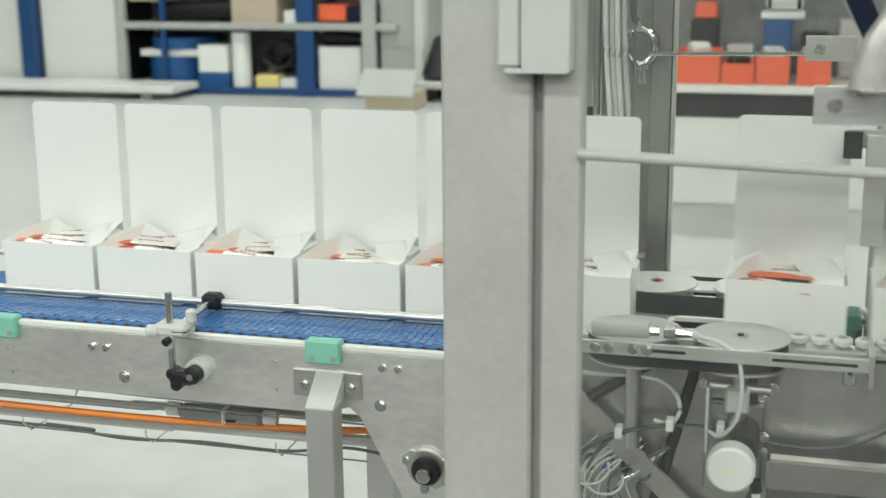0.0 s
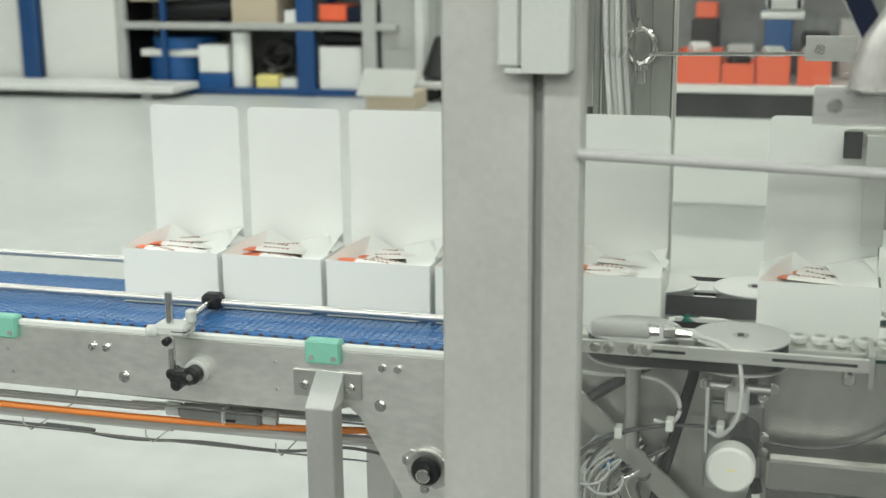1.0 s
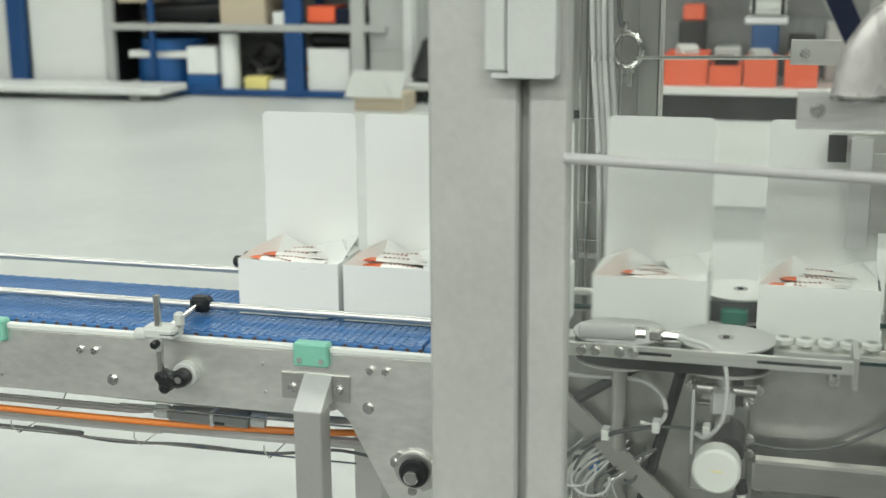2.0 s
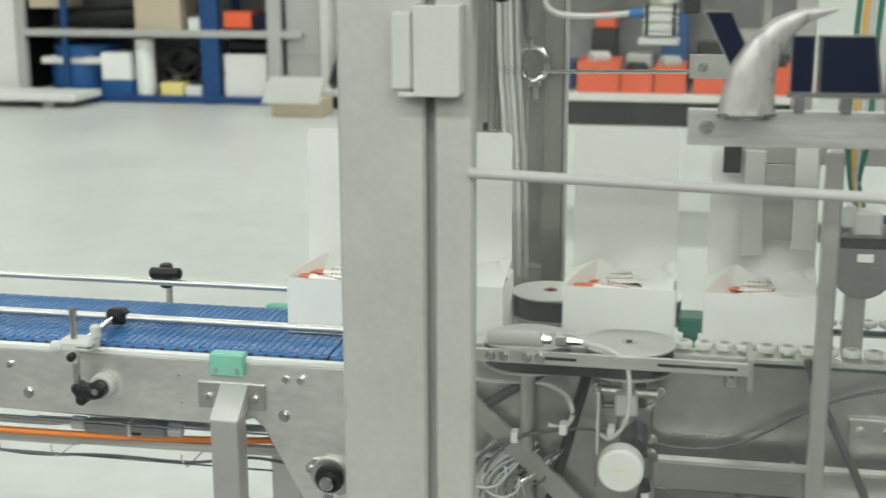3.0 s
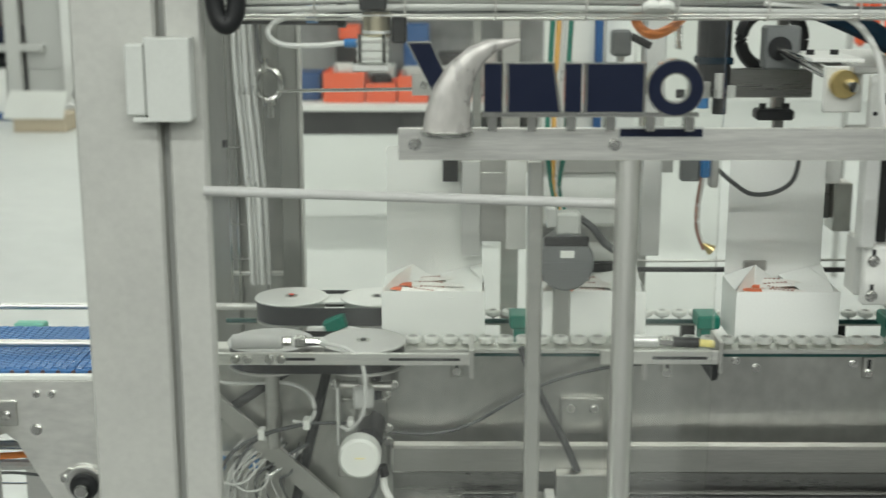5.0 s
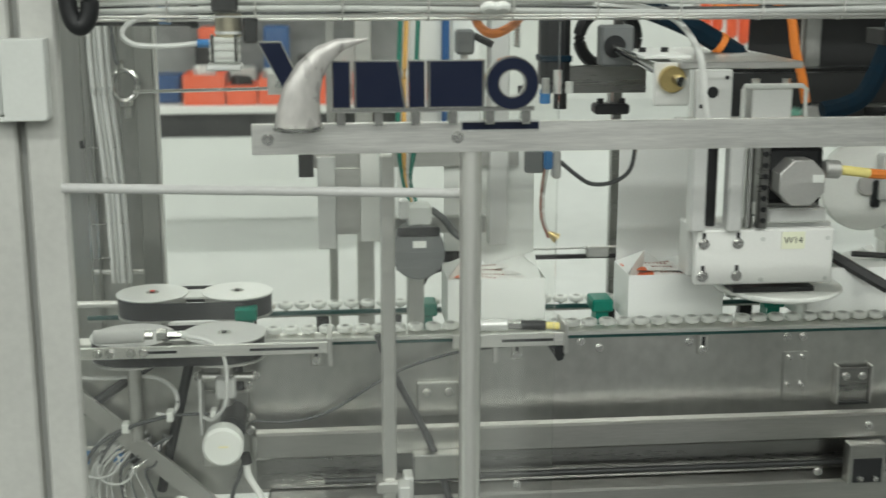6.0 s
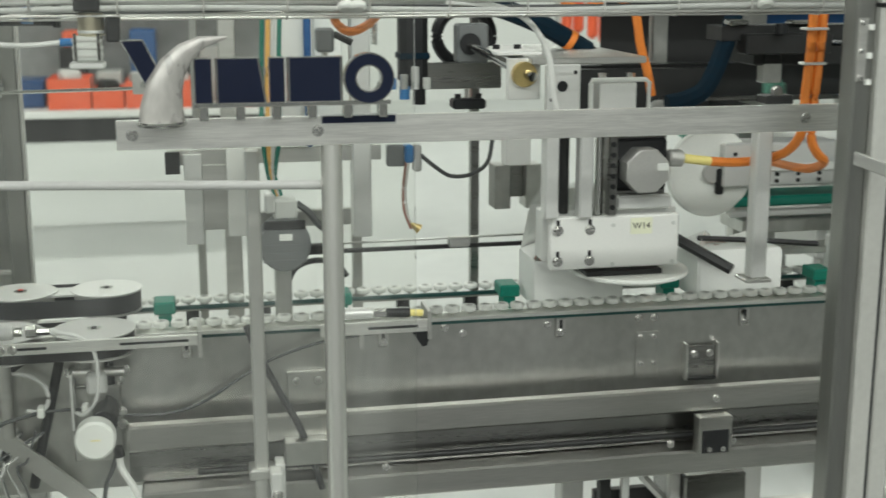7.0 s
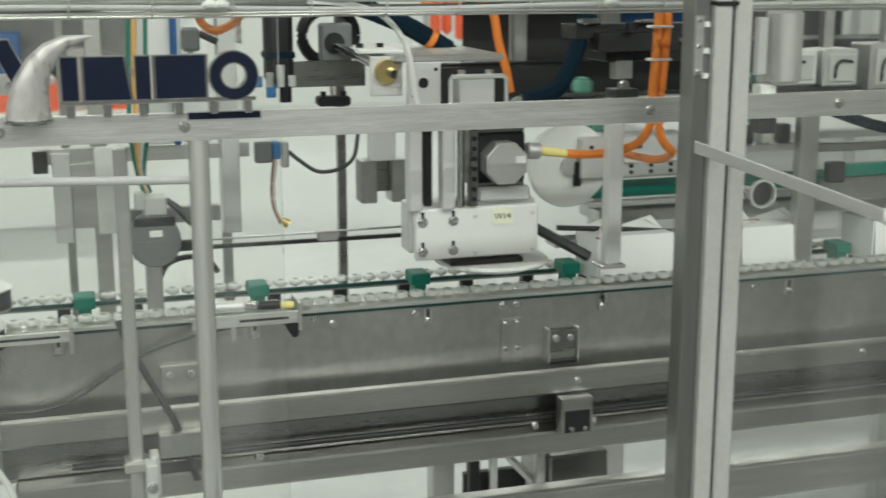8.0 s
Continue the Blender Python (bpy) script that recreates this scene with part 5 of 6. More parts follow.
part("guide_post", C((0.773, 1.81, 1.09), (0.773, 1.81, 1.28), 0.010, 14), DARKGREY, head_)
part("chain_post", B(0.845, 0.862, 1.77, 1.79, 1.09, 1.28, 0.002), GUTTER, head_)
for k in range(9):
    part("chain_stud", C((0.853, 1.769, 1.105 + 0.019 * k), (0.853, 1.766, 1.105 + 0.019 * k), 0.005, 8), BLACK, head_)
part("chain_post", C((0.832, 1.785, 1.09), (0.832, 1.785, 1.28), 0.008, 12), POLISHED, head_)
sv = thing("servo_motor", (0.913, 1.8, 1.178), "grey square servo motor", "motor")
o8 = [(0.913 + 0.043 * math.cos(radians(22.5 + 45 * k)), 1.171 + 0.042 * math.sin(radians(22.5 + 45 * k))) for k in range(8)]
part("housing", P(o8, 1.752, 1.80, bev=0.002), DULL, sv)
part("back_frame", B(0.864, 0.962, 1.795, 1.80, 1.130, 1.226, 0.006), BLACK, sv)
part("frame", B(0.862, 0.965, 1.80, 1.86, 1.12, 1.235, 0.004), GUTTER, sv)
part("label", B(0.93, 0.95, 1.7505, 1.7518, 1.172, 1.185), WHITEPL, sv)
part("gearbox", B(0.868, 0.972, 1.785, 1.85, 1.096, 1.122, 0.004), ALU, sv)
part("plug", C((0.962, 1.785, 1.19), (0.99, 1.785, 1.188), 0.016, 14, bev=0.003), DULL, sv)
part("plug_sleeve", C((0.99, 1.785, 1.188), (1.045, 1.79, 1.180), 0.0085, 12), YELLOW, sv)
br = thing("slide_bracket", (0.75, 1.76, 1.33), "white bearing bracket with a brass bush and shaft", "bracket")
part("plate", B(0.722, 0.783, 1.75, 1.765, 1.280, 1.363, 0.002), WHITEPLATE, br)
part("bore", C((0.750, 1.7488, 1.326), (0.750, 1.751, 1.326), 0.0095, 18), BLACK, br)
for bx, bz in ((0.773, 1.350), (0.731, 1.303)):
    part("screw", C((bx, 1.75, bz), (bx, 1.7485, bz), 0.0035, 10), BLACK, br)
part("table", B(0.70, 0.91, 1.77, 2.15, 1.362, 1.374, 0.002), STEEL, br)
part("top_plate", B(0.655, 0.738, 1.84, 2.02, 1.374, 1.380, 0.001), WHITEPLATE, br)
for bx in (0.675, 0.715):
    part("cap_screw", C((bx, 1.93, 1.380), (bx, 1.93, 1.388), 0.007, 12), BLACK, br)
part("bush_block", B(0.662, 0.722, 1.79, 1.80, 1.300, 1.372, 0.002), WHITEPLATE, br)
part("bush", C((0.690, 1.775, 1.345), (0.690, 1.792, 1.345), 0.022, 24, bev=0.002), BRASS, br, "brass bush")
part("shaft", C((0.632, 1.96, 1.385), (0.700, 1.762, 1.342), 0.0085, 16), POLISHED, br)
part("bracket_arch", T([(0.800, 1.745, 1.272), (0.800, 1.745, 1.330), (0.802, 1.745, 1.336), (0.900, 1.745, 1.336), (0.907, 1.745, 1.330), (0.907, 1.745, 1.285)], 0.0042, 8, smooth=0), WHITEPL, br)
part("block", B(0.818, 0.886, 1.75, 1.79, 1.272, 1.331, 0.002), WHITEPLATE, br)
for bx in (0.825, 0.878):
    part("cap_screw", C((bx, 1.76, 1.338), (bx, 1.76, 1.347), 0.0075, 6), POLISHED, br)
part("base", B(0.70, 0.93, 1.745, 1.80, 1.270, 1.2798, 0.001), STEEL, br)
cyl2 = thing("pneumatic_unit", (0.6, 2.0, 1.38), "black valve unit with a grey bearing block", "valve unit")
part("valve", B(0.502, 0.556, 1.97, 2.02, 1.310, 1.50, 0.012), BLACK, cyl2)
part("valve_band", B(0.500, 0.558, 1.968, 2.022, 1.36, 1.372, 0.002), HOSEB, cyl2)
part("valve_port", C((0.512, 1.985, 1.285), (0.512, 1.985, 1.310), 0.010, 12), BLUEPL, cyl2)
part("valve_port", C((0.540, 1.985, 1.275), (0.540, 1.985, 1.310), 0.012, 12), BLACK, cyl2)
part("rail", B(0.512, 0.705, 2.01, 2.03, 1.300, 1.350, 0.002), GUTTER, cyl2)
part("bearing_block", B(0.608, 0.668, 1.96, 2.0, 1.352, 1.425, 0.004), MOTORG, cyl2)
part("bearing", C((0.632, 1.956, 1.388), (0.632, 1.965, 1.388), 0.020, 20), BLACK, cyl2)
part("pin", C((0.50, 1.80, 1.3216), (0.50, 1.80, 1.36), 0.007, 12), ALU, cyl2)
part("rod", C((0.632, 1.99, 1.285), (0.632, 1.99, 1.302), 0.004, 8), STEEL, cyl2)
part("foot", B(0.600, 0.664, 1.96, 2.0, 1.266, 1.285, 0.004), BLACK, cyl2)
for fx in (0.612, 0.652):
    part("foot_screw", C((fx, 1.975, 1.285), (fx, 1.975, 1.294), 0.006, 8), BLACK, cyl2)
bm = bmesh.new()
T([(0.642 + 0.054 * math.cos(a), 2.06, 1.397 + 0.052 * math.sin(a)) for a in (k * math.pi / 10 for k in range(21))], 0.012, 8, bm, 2)
part("hose_loop", bm, BLACK, cyl2, "round black hose loop")
big = thing("film_reel", (1.18, 2.1, 1.1), "large pale round reel disc behind the head", "reel")
part("disc", C((1.182, 2.10, 1.105), (1.182, 2.12, 1.105), 0.094, 44, bev=0.003), WHITEPL, big)
part("hub", C((1.182, 2.09, 1.105), (1.182, 2.10, 1.105), 0.02, 20), DULL, big)
part("axle", C((1.182, 2.12, 1.105), (1.182, 2.40, 1.105), 0.014, 14), STEEL, big)
part("clip", B(1.19, 1.206, 2.085, 2.10, 1.06, 1.115, 0.003), BLACK, big)
cable([(1.045, 1.79, 1.180), (1.07, 1.795, 1.177), (1.11, 1.805, 1.174), (1.15, 1.79, 1.180), (1.172, 1.74, 1.202), (1.178, 1.70, 1.243), (1.180, 1.70, 1.30), (1.186, 1.70, 1.40), (1.19, 1.70, 1.53)], 0.0085, ORANGE, "thick orange servo cable")
cable([(1.30, 2.06, 1.13), (1.268, 1.85, 1.150), (1.235, 1.72, 1.183), (1.210, 1.70, 1.203), (1.198, 1.70, 1.226), (1.1965, 1.70, 1.26), (1.199, 1.70, 1.32), (1.204, 1.70, 1.40), (1.209, 1.70, 1.53)], 0.0085, ORANGE, "thick orange servo cable")
for oz in (1.265, 1.36, 1.42):
    solid("cable_tie", B(1.168, 1.213, 1.688, 1.712, oz, oz + 0.005, 0.002), ALU, "pale tie round two orange cables", "cable tie", "cable ties")
cable([(0.935, 2.0, 1.50), (0.945, 2.0, 1.455), (0.968, 2.0, 1.44), (0.981, 2.0, 1.378), (0.996, 2.0, 1.33), (1.007, 2.0, 1.28)], 0.009, ORANGE, "orange cable hanging by the bracket")
cable([(0.80, 1.95, 1.49), (0.81, 1.94, 1.462), (0.84, 1.93, 1.452), (0.88, 1.94, 1.465), (0.90, 1.95, 1.50)], 0.008, ORANGE, "orange cable loop above the head")
cable([(0.345, 1.62, 1.50), (0.34, 1.61, 1.452), (0.36, 1.60, 1.432), (0.39, 1.61, 1.44), (0.42, 1.63, 1.462), (0.46, 1.65, 1.47)], 0.007, ORANGE, "orange cable loop above the sign")
cable([(0.60, 2.0, 1.50), (0.66, 2.0, 1.465), (0.715, 2.0, 1.447), (0.783, 2.0, 1.419), (0.84, 2.0, 1.388), (0.875, 2.0, 1.368)], 0.019, HOSEB, "dark braided sleeve hose", "hose", name="hose")
solid("hose_band", C((0.832, 1.998, 1.393), (0.842, 1.998, 1.387), 0.0205, 16), ORANGE, "orange band on a dark hose", "band")
solid("hose_end", C((0.872, 2.0, 1.370), (0.908, 2.0, 1.349), 0.016, 16, 0.008), BLACK, "black tapered hose end", "hose end")
cable([(1.20, 2.0, 1.53), (1.177, 2.0, 1.454), (1.156, 2.0, 1.376), (1.122, 2.0, 1.297), (1.085, 2.0, 1.272), (1.04, 2.0, 1.262)], 0.019, HOSEB, "dark braided sleeve hose", "hose", name="hose")
cable([(0.70, 1.60, 1.285), (0.685, 1.58, 1.33), (0.668, 1.56, 1.40), (0.63, 1.55, 1.45), (0.57, 1.54, 1.472), (0.50, 1.53, 1.478)], 0.0048, CABLEW, "white hose bending down to the bar", "hose", name="hose")
sup = thing("support_column", (1.13, 1.75, 1.1), "pale square column under the bar", "column")
part("column", B(1.116, 1.147, 1.745, 1.775, 0.965, 1.279, 0.003), ALU, sup)
part("foot", B(1.105, 1.156, 1.738, 1.79, 0.958, 0.965, 0.002), STEEL, sup)
part("rail", B(0.95, 1.02, 2.02, 2.10, 1.02, 1.05, 0.002), DARKGREY, sup)
part("strut", T([(1.00, 1.98, 1.03), (1.13, 1.86, 0.955)], 0.011, 6, smooth=0), DARKGREY, sup)
conv2 = thing("transfer_conveyor", (1.6, 2.2, 1.05), "grey transfer unit with a green belt behind the head", "conveyor")
part("belt", B(1.225, 2.6, 2.10, 2.20, 1.028, 1.050, 0.004), GREENBELT, conv2, "dark green belt")
part("chain", B(1.225, 2.6, 2.09, 2.10, 1.008, 1.022, 0.002), ALU, conv2)
part("side_rail", B(1.25, 2.6, 2.08, 2.20, 0.975, 1.004, 0.003), SHEET, conv2)
part("carriage", B(1.200, 1.46, 2.08, 2.16, 1.075, 1.168, 0.004), ALU, conv2)
part("carriage_bar", B(1.30, 1.46, 2.072, 2.079, 1.108, 1.124, 0.002), WHITEPLATE, conv2)
part("slot", B(1.305, 1.345, 2.076, 2.0795, 1.140, 1.150, 0.001), BLACK, conv2)
for k in range(10):
    sx, sz = 1.225 + 0.048 * (k // 2), 1.087 + 0.014 * (k % 2) + (0.045 if k < 2 else 0.0)
    part("screw", C((sx, 2.08, sz), (sx, 2.077, sz), 0.0045, 10), BLACK, conv2)
part("top_rail", B(1.22, 2.6, 2.0, 2.16, 1.335, 1.375, 0.003), DARKGREY, conv2)
part("top_block", B(1.18, 1.36, 1.95, 2.0, 1.36, 1.40, 0.003), DARKGREY, conv2)
part("knob", C((1.245, 1.94, 1.40), (1.245, 1.94, 1.42), 0.012, 12), BLACK, conv2)
part("deck", B(1.12, 1.50, 2.02, 2.08, 0.94, 0.955, 0.002), SHEET, conv2)
part("deck_strip", T([(1.10, 1.96, 0.998), (1.26, 1.96, 0.985), (1.36, 1.96, 0.975)], 0.006, 6, smooth=0), DARKGREY, conv2)
for lx in (1.30, 2.4):
    part("leg", B(lx, lx + 0.05, 2.13, 2.18, 0, 0.985, 0.003), DULL, conv2)
for ux, uw, uz, uh, um in ((1.56, 0.10, 1.285, 0.075, WHITEPLATE), (1.675, 0.085, 1.28, 0.08, ALU), (1.79, 0.16, 1.27, 0.10, DULL), (2.02, 0.14, 1.25, 0.12, WHITEPLATE)):
    mu = thing("machine_unit", (ux, 1.9, uz), "pale machine unit behind the clear door", "machine unit", "units behind the door")
    part("body", B(ux, ux + uw, 1.90, 1.98, uz, uz + uh, 0.004), um, mu)
    part("cover", B(ux + 0.012, ux + uw - 0.012, 1.896, 1.8995, uz + 0.012, uz + uh - 0.012, 0.001), GREYPL, mu)
    part("port", T([(ux + 0.025, 1.893, uz + 0.02), (ux + 0.027, 1.893, uz + uh * 0.55), (ux + 0.04, 1.893, uz + uh * 0.7), (ux + 0.065, 1.893, uz + uh * 0.66)], 0.0035, 6), BLACK, mu, "dark curved pipe")
    part("base", B(ux - 0.01, ux + uw + 0.01, 1.89, 1.99, uz - 0.014, uz - 0.001, 0.002), DARKGREY, mu)
    part("hanger", B(ux + uw / 2 - 0.012, ux + uw / 2 + 0.012, 1.95, 1.975, uz + uh, 1.53, 0.002), STEEL, mu)
sf = thing("side_frame", (1.64, 1.9, 1.1), "grey steel frame behind the clear door", "frame")
part("upright", B(1.632, 1.676, 1.90, 1.93, 0.90, 1.24, 0.003), STEEL, sf)
part("rail", B(1.676, 2.6, 1.905, 1.925, 1.140, 1.158, 0.002), RAILM, sf)
part("rail", B(1.676, 2.6, 1.905, 1.925, 1.008, 1.030, 0.002), RAILM, sf)
part("plate", B(1.69, 2.5, 1.915, 1.92, 1.03, 1.08, 0.001), SHEET, sf)
part("knuckle", B(1.695, 1.735, 1.88, 1.91, 1.075, 1.12, 0.004), BLACK, sf)
part("belt", B(1.74, 2.4, 1.90, 1.93, 1.085, 1.110, 0.003), GREENBELT, sf)
part("foot", B(1.62, 1.70, 1.88, 1.95, 0.885, 0.90, 0.003), STEEL, sf)
for i in range(3):
    cable([(1.70 + 0.16 * i, 1.91, 1.232), (1.75 + 0.16 * i, 1.89, 1.212), (1.82 + 0.16 * i, 1.88, 1.192), (1.90 + 0.16 * i, 1.90, 1.185)], 0.012, (HOSEB, CABLED, HOSEB)[i], "dark hose behind the clear door", "hose", name="hose")
for i in range(5):
    solid("small_fitting", B(1.42 + 0.045 * i, 1.445 + 0.045 * i, 1.93, 1.96, 1.16, 1.20 + 0.02 * (i % 2), 0.003), (BLACK, ALU, DARKGREY, GREYPL, BLACK)[i], "small fitting behind the clear door", "fitting", "fittings behind the door")
solid("fitting_rail", B(1.40, 1.632, 1.92, 1.97, 1.145, 1.1595, 0.002), STEEL, "steel rail carrying small fittings", "rail")
# ---- wire tray and cables along the top ----
tt = thing("cable_tray", (0.8, 1.54, 1.47), "wire mesh cable tray above the sign", "cable tray")
for ty, tz in ((1.50, 1.462), (1.50, 1.492), (1.53, 1.456), (1.56, 1.456), (1.60, 1.462), (1.60, 1.492)):
    part("wire", C((-0.235, ty, tz), (2.9, ty, tz), 0.0019, 6), STEEL, tt)
for k in range(26):
    tx = -0.22 + 0.12 * k
    part("hoop", T([(tx, 1.50, 1.50), (tx, 1.50, 1.465), (tx, 1.515, 1.455), (tx, 1.585, 1.455), (tx, 1.60, 1.465), (tx, 1.60, 1.50)], 0.0017, 5, smooth=0), STEEL, tt)
rnd = random.Random(9)
for i in range(8):
    cy, cz = 1.512 + 0.011 * i, 1.468 + 0.011 * (i % 3)
    cable([(-0.24 + 0.3 * j, cy + rnd.uniform(-0.006, 0.006), cz + rnd.uniform(-0.004, 0.006)) for j in range(11)], rnd.choice((0.003, 0.0042, 0.005)), rnd.choice((CABLEG, CABLEG, CABLED, CABLED, CABLED)), "cable lying in the upper tray", "cable", "upper tray cables")
for tx in (0.345, 0.362, 1.0):
    solid("cable_tie", C((tx, 1.495, 1.468), (tx, 1.50, 1.478), 0.013, 12, bev=0.003), WHITEPL, "white cable clip on the tray", "cable tie", "cable ties")
vb = thing("solenoid_valve", (-0.02, 1.52, 1.44), "pale solenoid valve with a brass collar", "valve")
part("body", B(-0.044, -0.004, 1.50, 1.535, 1.398, 1.434, 0.003), GREYPL, vb)
part("foot_plate", B(-0.050, -0.001, 1.497, 1.538, 1.388, 1.397, 0.002), ALU, vb)
for vz in (1.405, 1.416, 1.427):
    part("rib", B(-0.045, -0.003, 1.4985, 1.5365, vz, vz + 0.003), DULL, vb)
for vx in (-0.040, -0.008):
    part("tie_bolt", C((vx, 1.498, 1.400), (vx, 1.498, 1.438), 0.0024, 8), POLISHED, vb)
part("collar", C((-0.018, 1.517, 1.434), (-0.018, 1.517, 1.466), 0.0185, 20, bev=0.002), PALEBRASS, vb)
part("collar_ring", C((-0.018, 1.517, 1.438), (-0.018, 1.517, 1.442), 0.0195, 20), ALU, vb)
part("coil", B(-0.040, -0.004, 1.50, 1.534, 1.468, 1.52, 0.003), BLACK, vb)
part("plug", B(0.002, 0.022, 1.505, 1.53, 1.425, 1.462, 0.003), BLACK, vb)
part("fitting", C((-0.062, 1.517, 1.425), (-0.044, 1.517, 1.425), 0.006, 10), BLUEPL, vb)
cable([(-0.062, 1.517, 1.425), (-0.10, 1.51, 1.422), (-0.145, 1.51, 1.424), (-0.163, 1.51, 1.438), (-0.15, 1.52, 1.455), (-0.10, 1.53, 1.466), (-0.03, 1.54, 1.47)], 0.0038, HOSEG, "pale hose loop at the valve", "hose", name="hose")
bridge = thing("rail_carriage", (-0.1, 1.55, 1.49), "black cylinders with blue fittings above the door", "air cylinder")
part("body", C((-0.24, 1.56, 1.462), (-0.075, 1.56, 1.460), 0.014, 16), BLACK, bridge)
part("end_cap", C((-0.075, 1.56, 1.460), (-0.062, 1.56, 1.460), 0.017, 16, bev=0.002), DARKGREY, bridge)
part("fitting", C((-0.115, 1.543, 1.462), (-0.10, 1.543, 1.462), 0.012, 12), BLUEPL, bridge)
red = thing("emergency_unit", (0.35, 1.56, 1.5), "grey unit with red sides above the sign", "unit")
part("body", B(0.335, 0.375, 1.56, 1.58, 1.478, 1.56, 0.002), ALU, red)
part("side", B(0.328, 0.335, 1.56, 1.58, 1.478, 1.56, 0.001), REDPL, red)
part("side", B(0.375, 0.382, 1.56, 1.58, 1.478, 1.56, 0.001), REDPL, red)
spring = bmesh.new()
T([(0.403 + 0.005 * math.cos(a), 1.62 + 0.005 * math.sin(a), 1.41 + 0.0045 * k / 4) for k, a in ((k, k * math.pi / 2) for k in range(56))], 0.0013, 5, spring, 2)
solid("coil_spring", spring, POLISHED, "thin coil spring above the sign", "spring")
hs = thing("hand_valve", (0.34, 1.75, 1.42), "grey levered valve behind the sign", "valve")
part("body", B(0.325, 0.355, 1.75, 1.78, 1.39, 1.43, 0.004), MOTORG, hs)
part("lever", C((0.355, 1.76, 1.42), (0.385, 1.755, 1.405), 0.006, 10), DARKGREY, hs)
part("stem", C((0.34, 1.765, 1.33), (0.34, 1.765, 1.39), 0.006, 10), STEEL, hs)
for i in range(5):
    fx = 0.44 + 0.02 * i
    solid("small_fitting", C((fx, 1.80, 1.322), (fx, 1.80, 1.335 + 0.006 * (i % 3)), 0.007, 8), (BLACK, BLUEPL, DULL, BLACK, GREYPL)[i], "small air fitting on the bar", "fitting", "fittings on the bar")

# unseen canopy added above the guards: steel part shades, clear part lets light in
can = thing("added_canopy", (1.5, 2.2, 2.2), "unseen grey steel canopy added to shade the machine", "canopy")
part("roof", B(0.90, 3.4, 1.40, 3.0, 2.20, 2.25, 0.004), SHEET, can)
skyl = part("clear_roof", B(-0.45, 0.896, 1.42, 3.0, 2.215, 2.22), SHEETGLASS, can, "unseen clear polycarbonate roof sheet added to let light in")
skyl.visible_shadow = False
for ry in (1.40, 2.96):
    part("roof_rail", B(-0.45, 0.896, ry, ry + 0.04, 2.22, 2.25, 0.003), STEEL, can)
for px, py in ((3.3, 1.45), (3.3, 2.9), (-0.42, 2.9)):
    part("upright", B(px, px + 0.08, py, py + 0.08, 0, 2.2, 0.003), STEEL, can)

rear = thing("rear_frame", (1.6, 2.45, 0), "dark grey steel frame behind the closing head", "frame")
part("beam", B(0.96, 3.0, 2.45, 2.50, 1.215, 1.305, 0.003), DARKGREY, rear)
part("cover", B(0.95, 1.30, 2.40, 2.42, 1.185, 1.30, 0.002), DARKGREY, rear)
part("panel", B(1.07, 1.19, 2.52, 2.525, 1.305, 1.75, 0.001), DARKGREY, rear)
part("panel", B(1.235, 1.40, 2.52, 2.525, 1.305, 1.75, 0.001), DARKGREY, rear)
part("upright", B(1.195, 1.23, 2.50, 2.54, 1.305, 2.2, 0.002), SHEET, rear)
part("upright", B(1.40, 1.46, 2.46, 2.50, 0, 2.2, 0.002), SHEET, rear)
part("upright", B(2.30, 2.36, 2.46, 2.50, 0, 2.2, 0.002), SHEET, rear)
cabm = thing("control_cabinet", (2.4, 3.1, 0), "grey steel machine cabinet behind the frame", "cabinet")
part("body", B(1.95, 4.4, 3.08, 3.5, 0.66, 1.02, 0.006), GREYPAINT, cabm)
for k in range(4):
    part("door", B(1.98 + 0.6 * k, 2.54 + 0.6 * k, 3.072, 3.0795, 0.69, 0.99, 0.003), GREYPL, cabm)
    part("lock", C((2.50 + 0.6 * k, 3.072, 0.84), (2.50 + 0.6 * k, 3.062, 0.84), 0.012, 12), BLACK, cabm)
for cx in (1.98, 3.1, 4.32):
    for cy in (3.10, 3.43):
        part("leg", B(cx, cx + 0.05, cy, cy + 0.05, 0.0, 0.66), GREYPAINT, cabm)
solid("blue_crate", B(1.48, 1.78, 2.55, 2.75, 1.305, 1.50, 0.006), BINBLUE, "blue crate on the rear frame", "crate")
pc = thing("rail_slide", (1.25, 2.0, 1.4), "dark linear slide with polished clamps", "slide")
part("rail", B(1.14, 1.62, 1.98, 2.06, 1.385, 1.415, 0.002), DARKGREY, pc)
part("clamp", B(1.15, 1.19, 1.965, 2.0, 1.415, 1.428, 0.003), POLISHED, pc)
part("clamp", B(1.28, 1.33, 1.965, 2.0, 1.415, 1.425, 0.003), POLISHED, pc)
part("hanger", B(1.24, 1.28, 2.0, 2.03, 1.30, 1.385, 0.002), SHEET, pc)

# ---- cartons with their sachets ----
BW, BD, BH, LIDH = 0.178, 0.118, 0.092, 0.235


def quad(bm, pts, t=0.0008):
    """A thin sheet of board with its thickness."""
    f = bm.faces.new([bm.verts.new(p) for p in pts])
    bmesh.ops.recalc_face_normals(bm, faces=[f])
    bmesh.ops.solidify(bm, geom=[f], thickness=t)
    return bm


def round_top(x0, x1, z0, z1, r, y, n=6):
    pts = [(x0, y, z0), (x1, y, z0)]
    for k in range(n + 1):
        a = math.pi / 2 * k / n
        pts.append((x1 - r + r * math.cos(a), y, z1 - r + r * math.sin(a)))
    for k in range(n + 1):
        a = math.pi / 2 + math.pi / 2 * k / n
        pts.append((x0 + r + r * math.cos(a), y, z1 - r + r * math.sin(a)))
    return pts


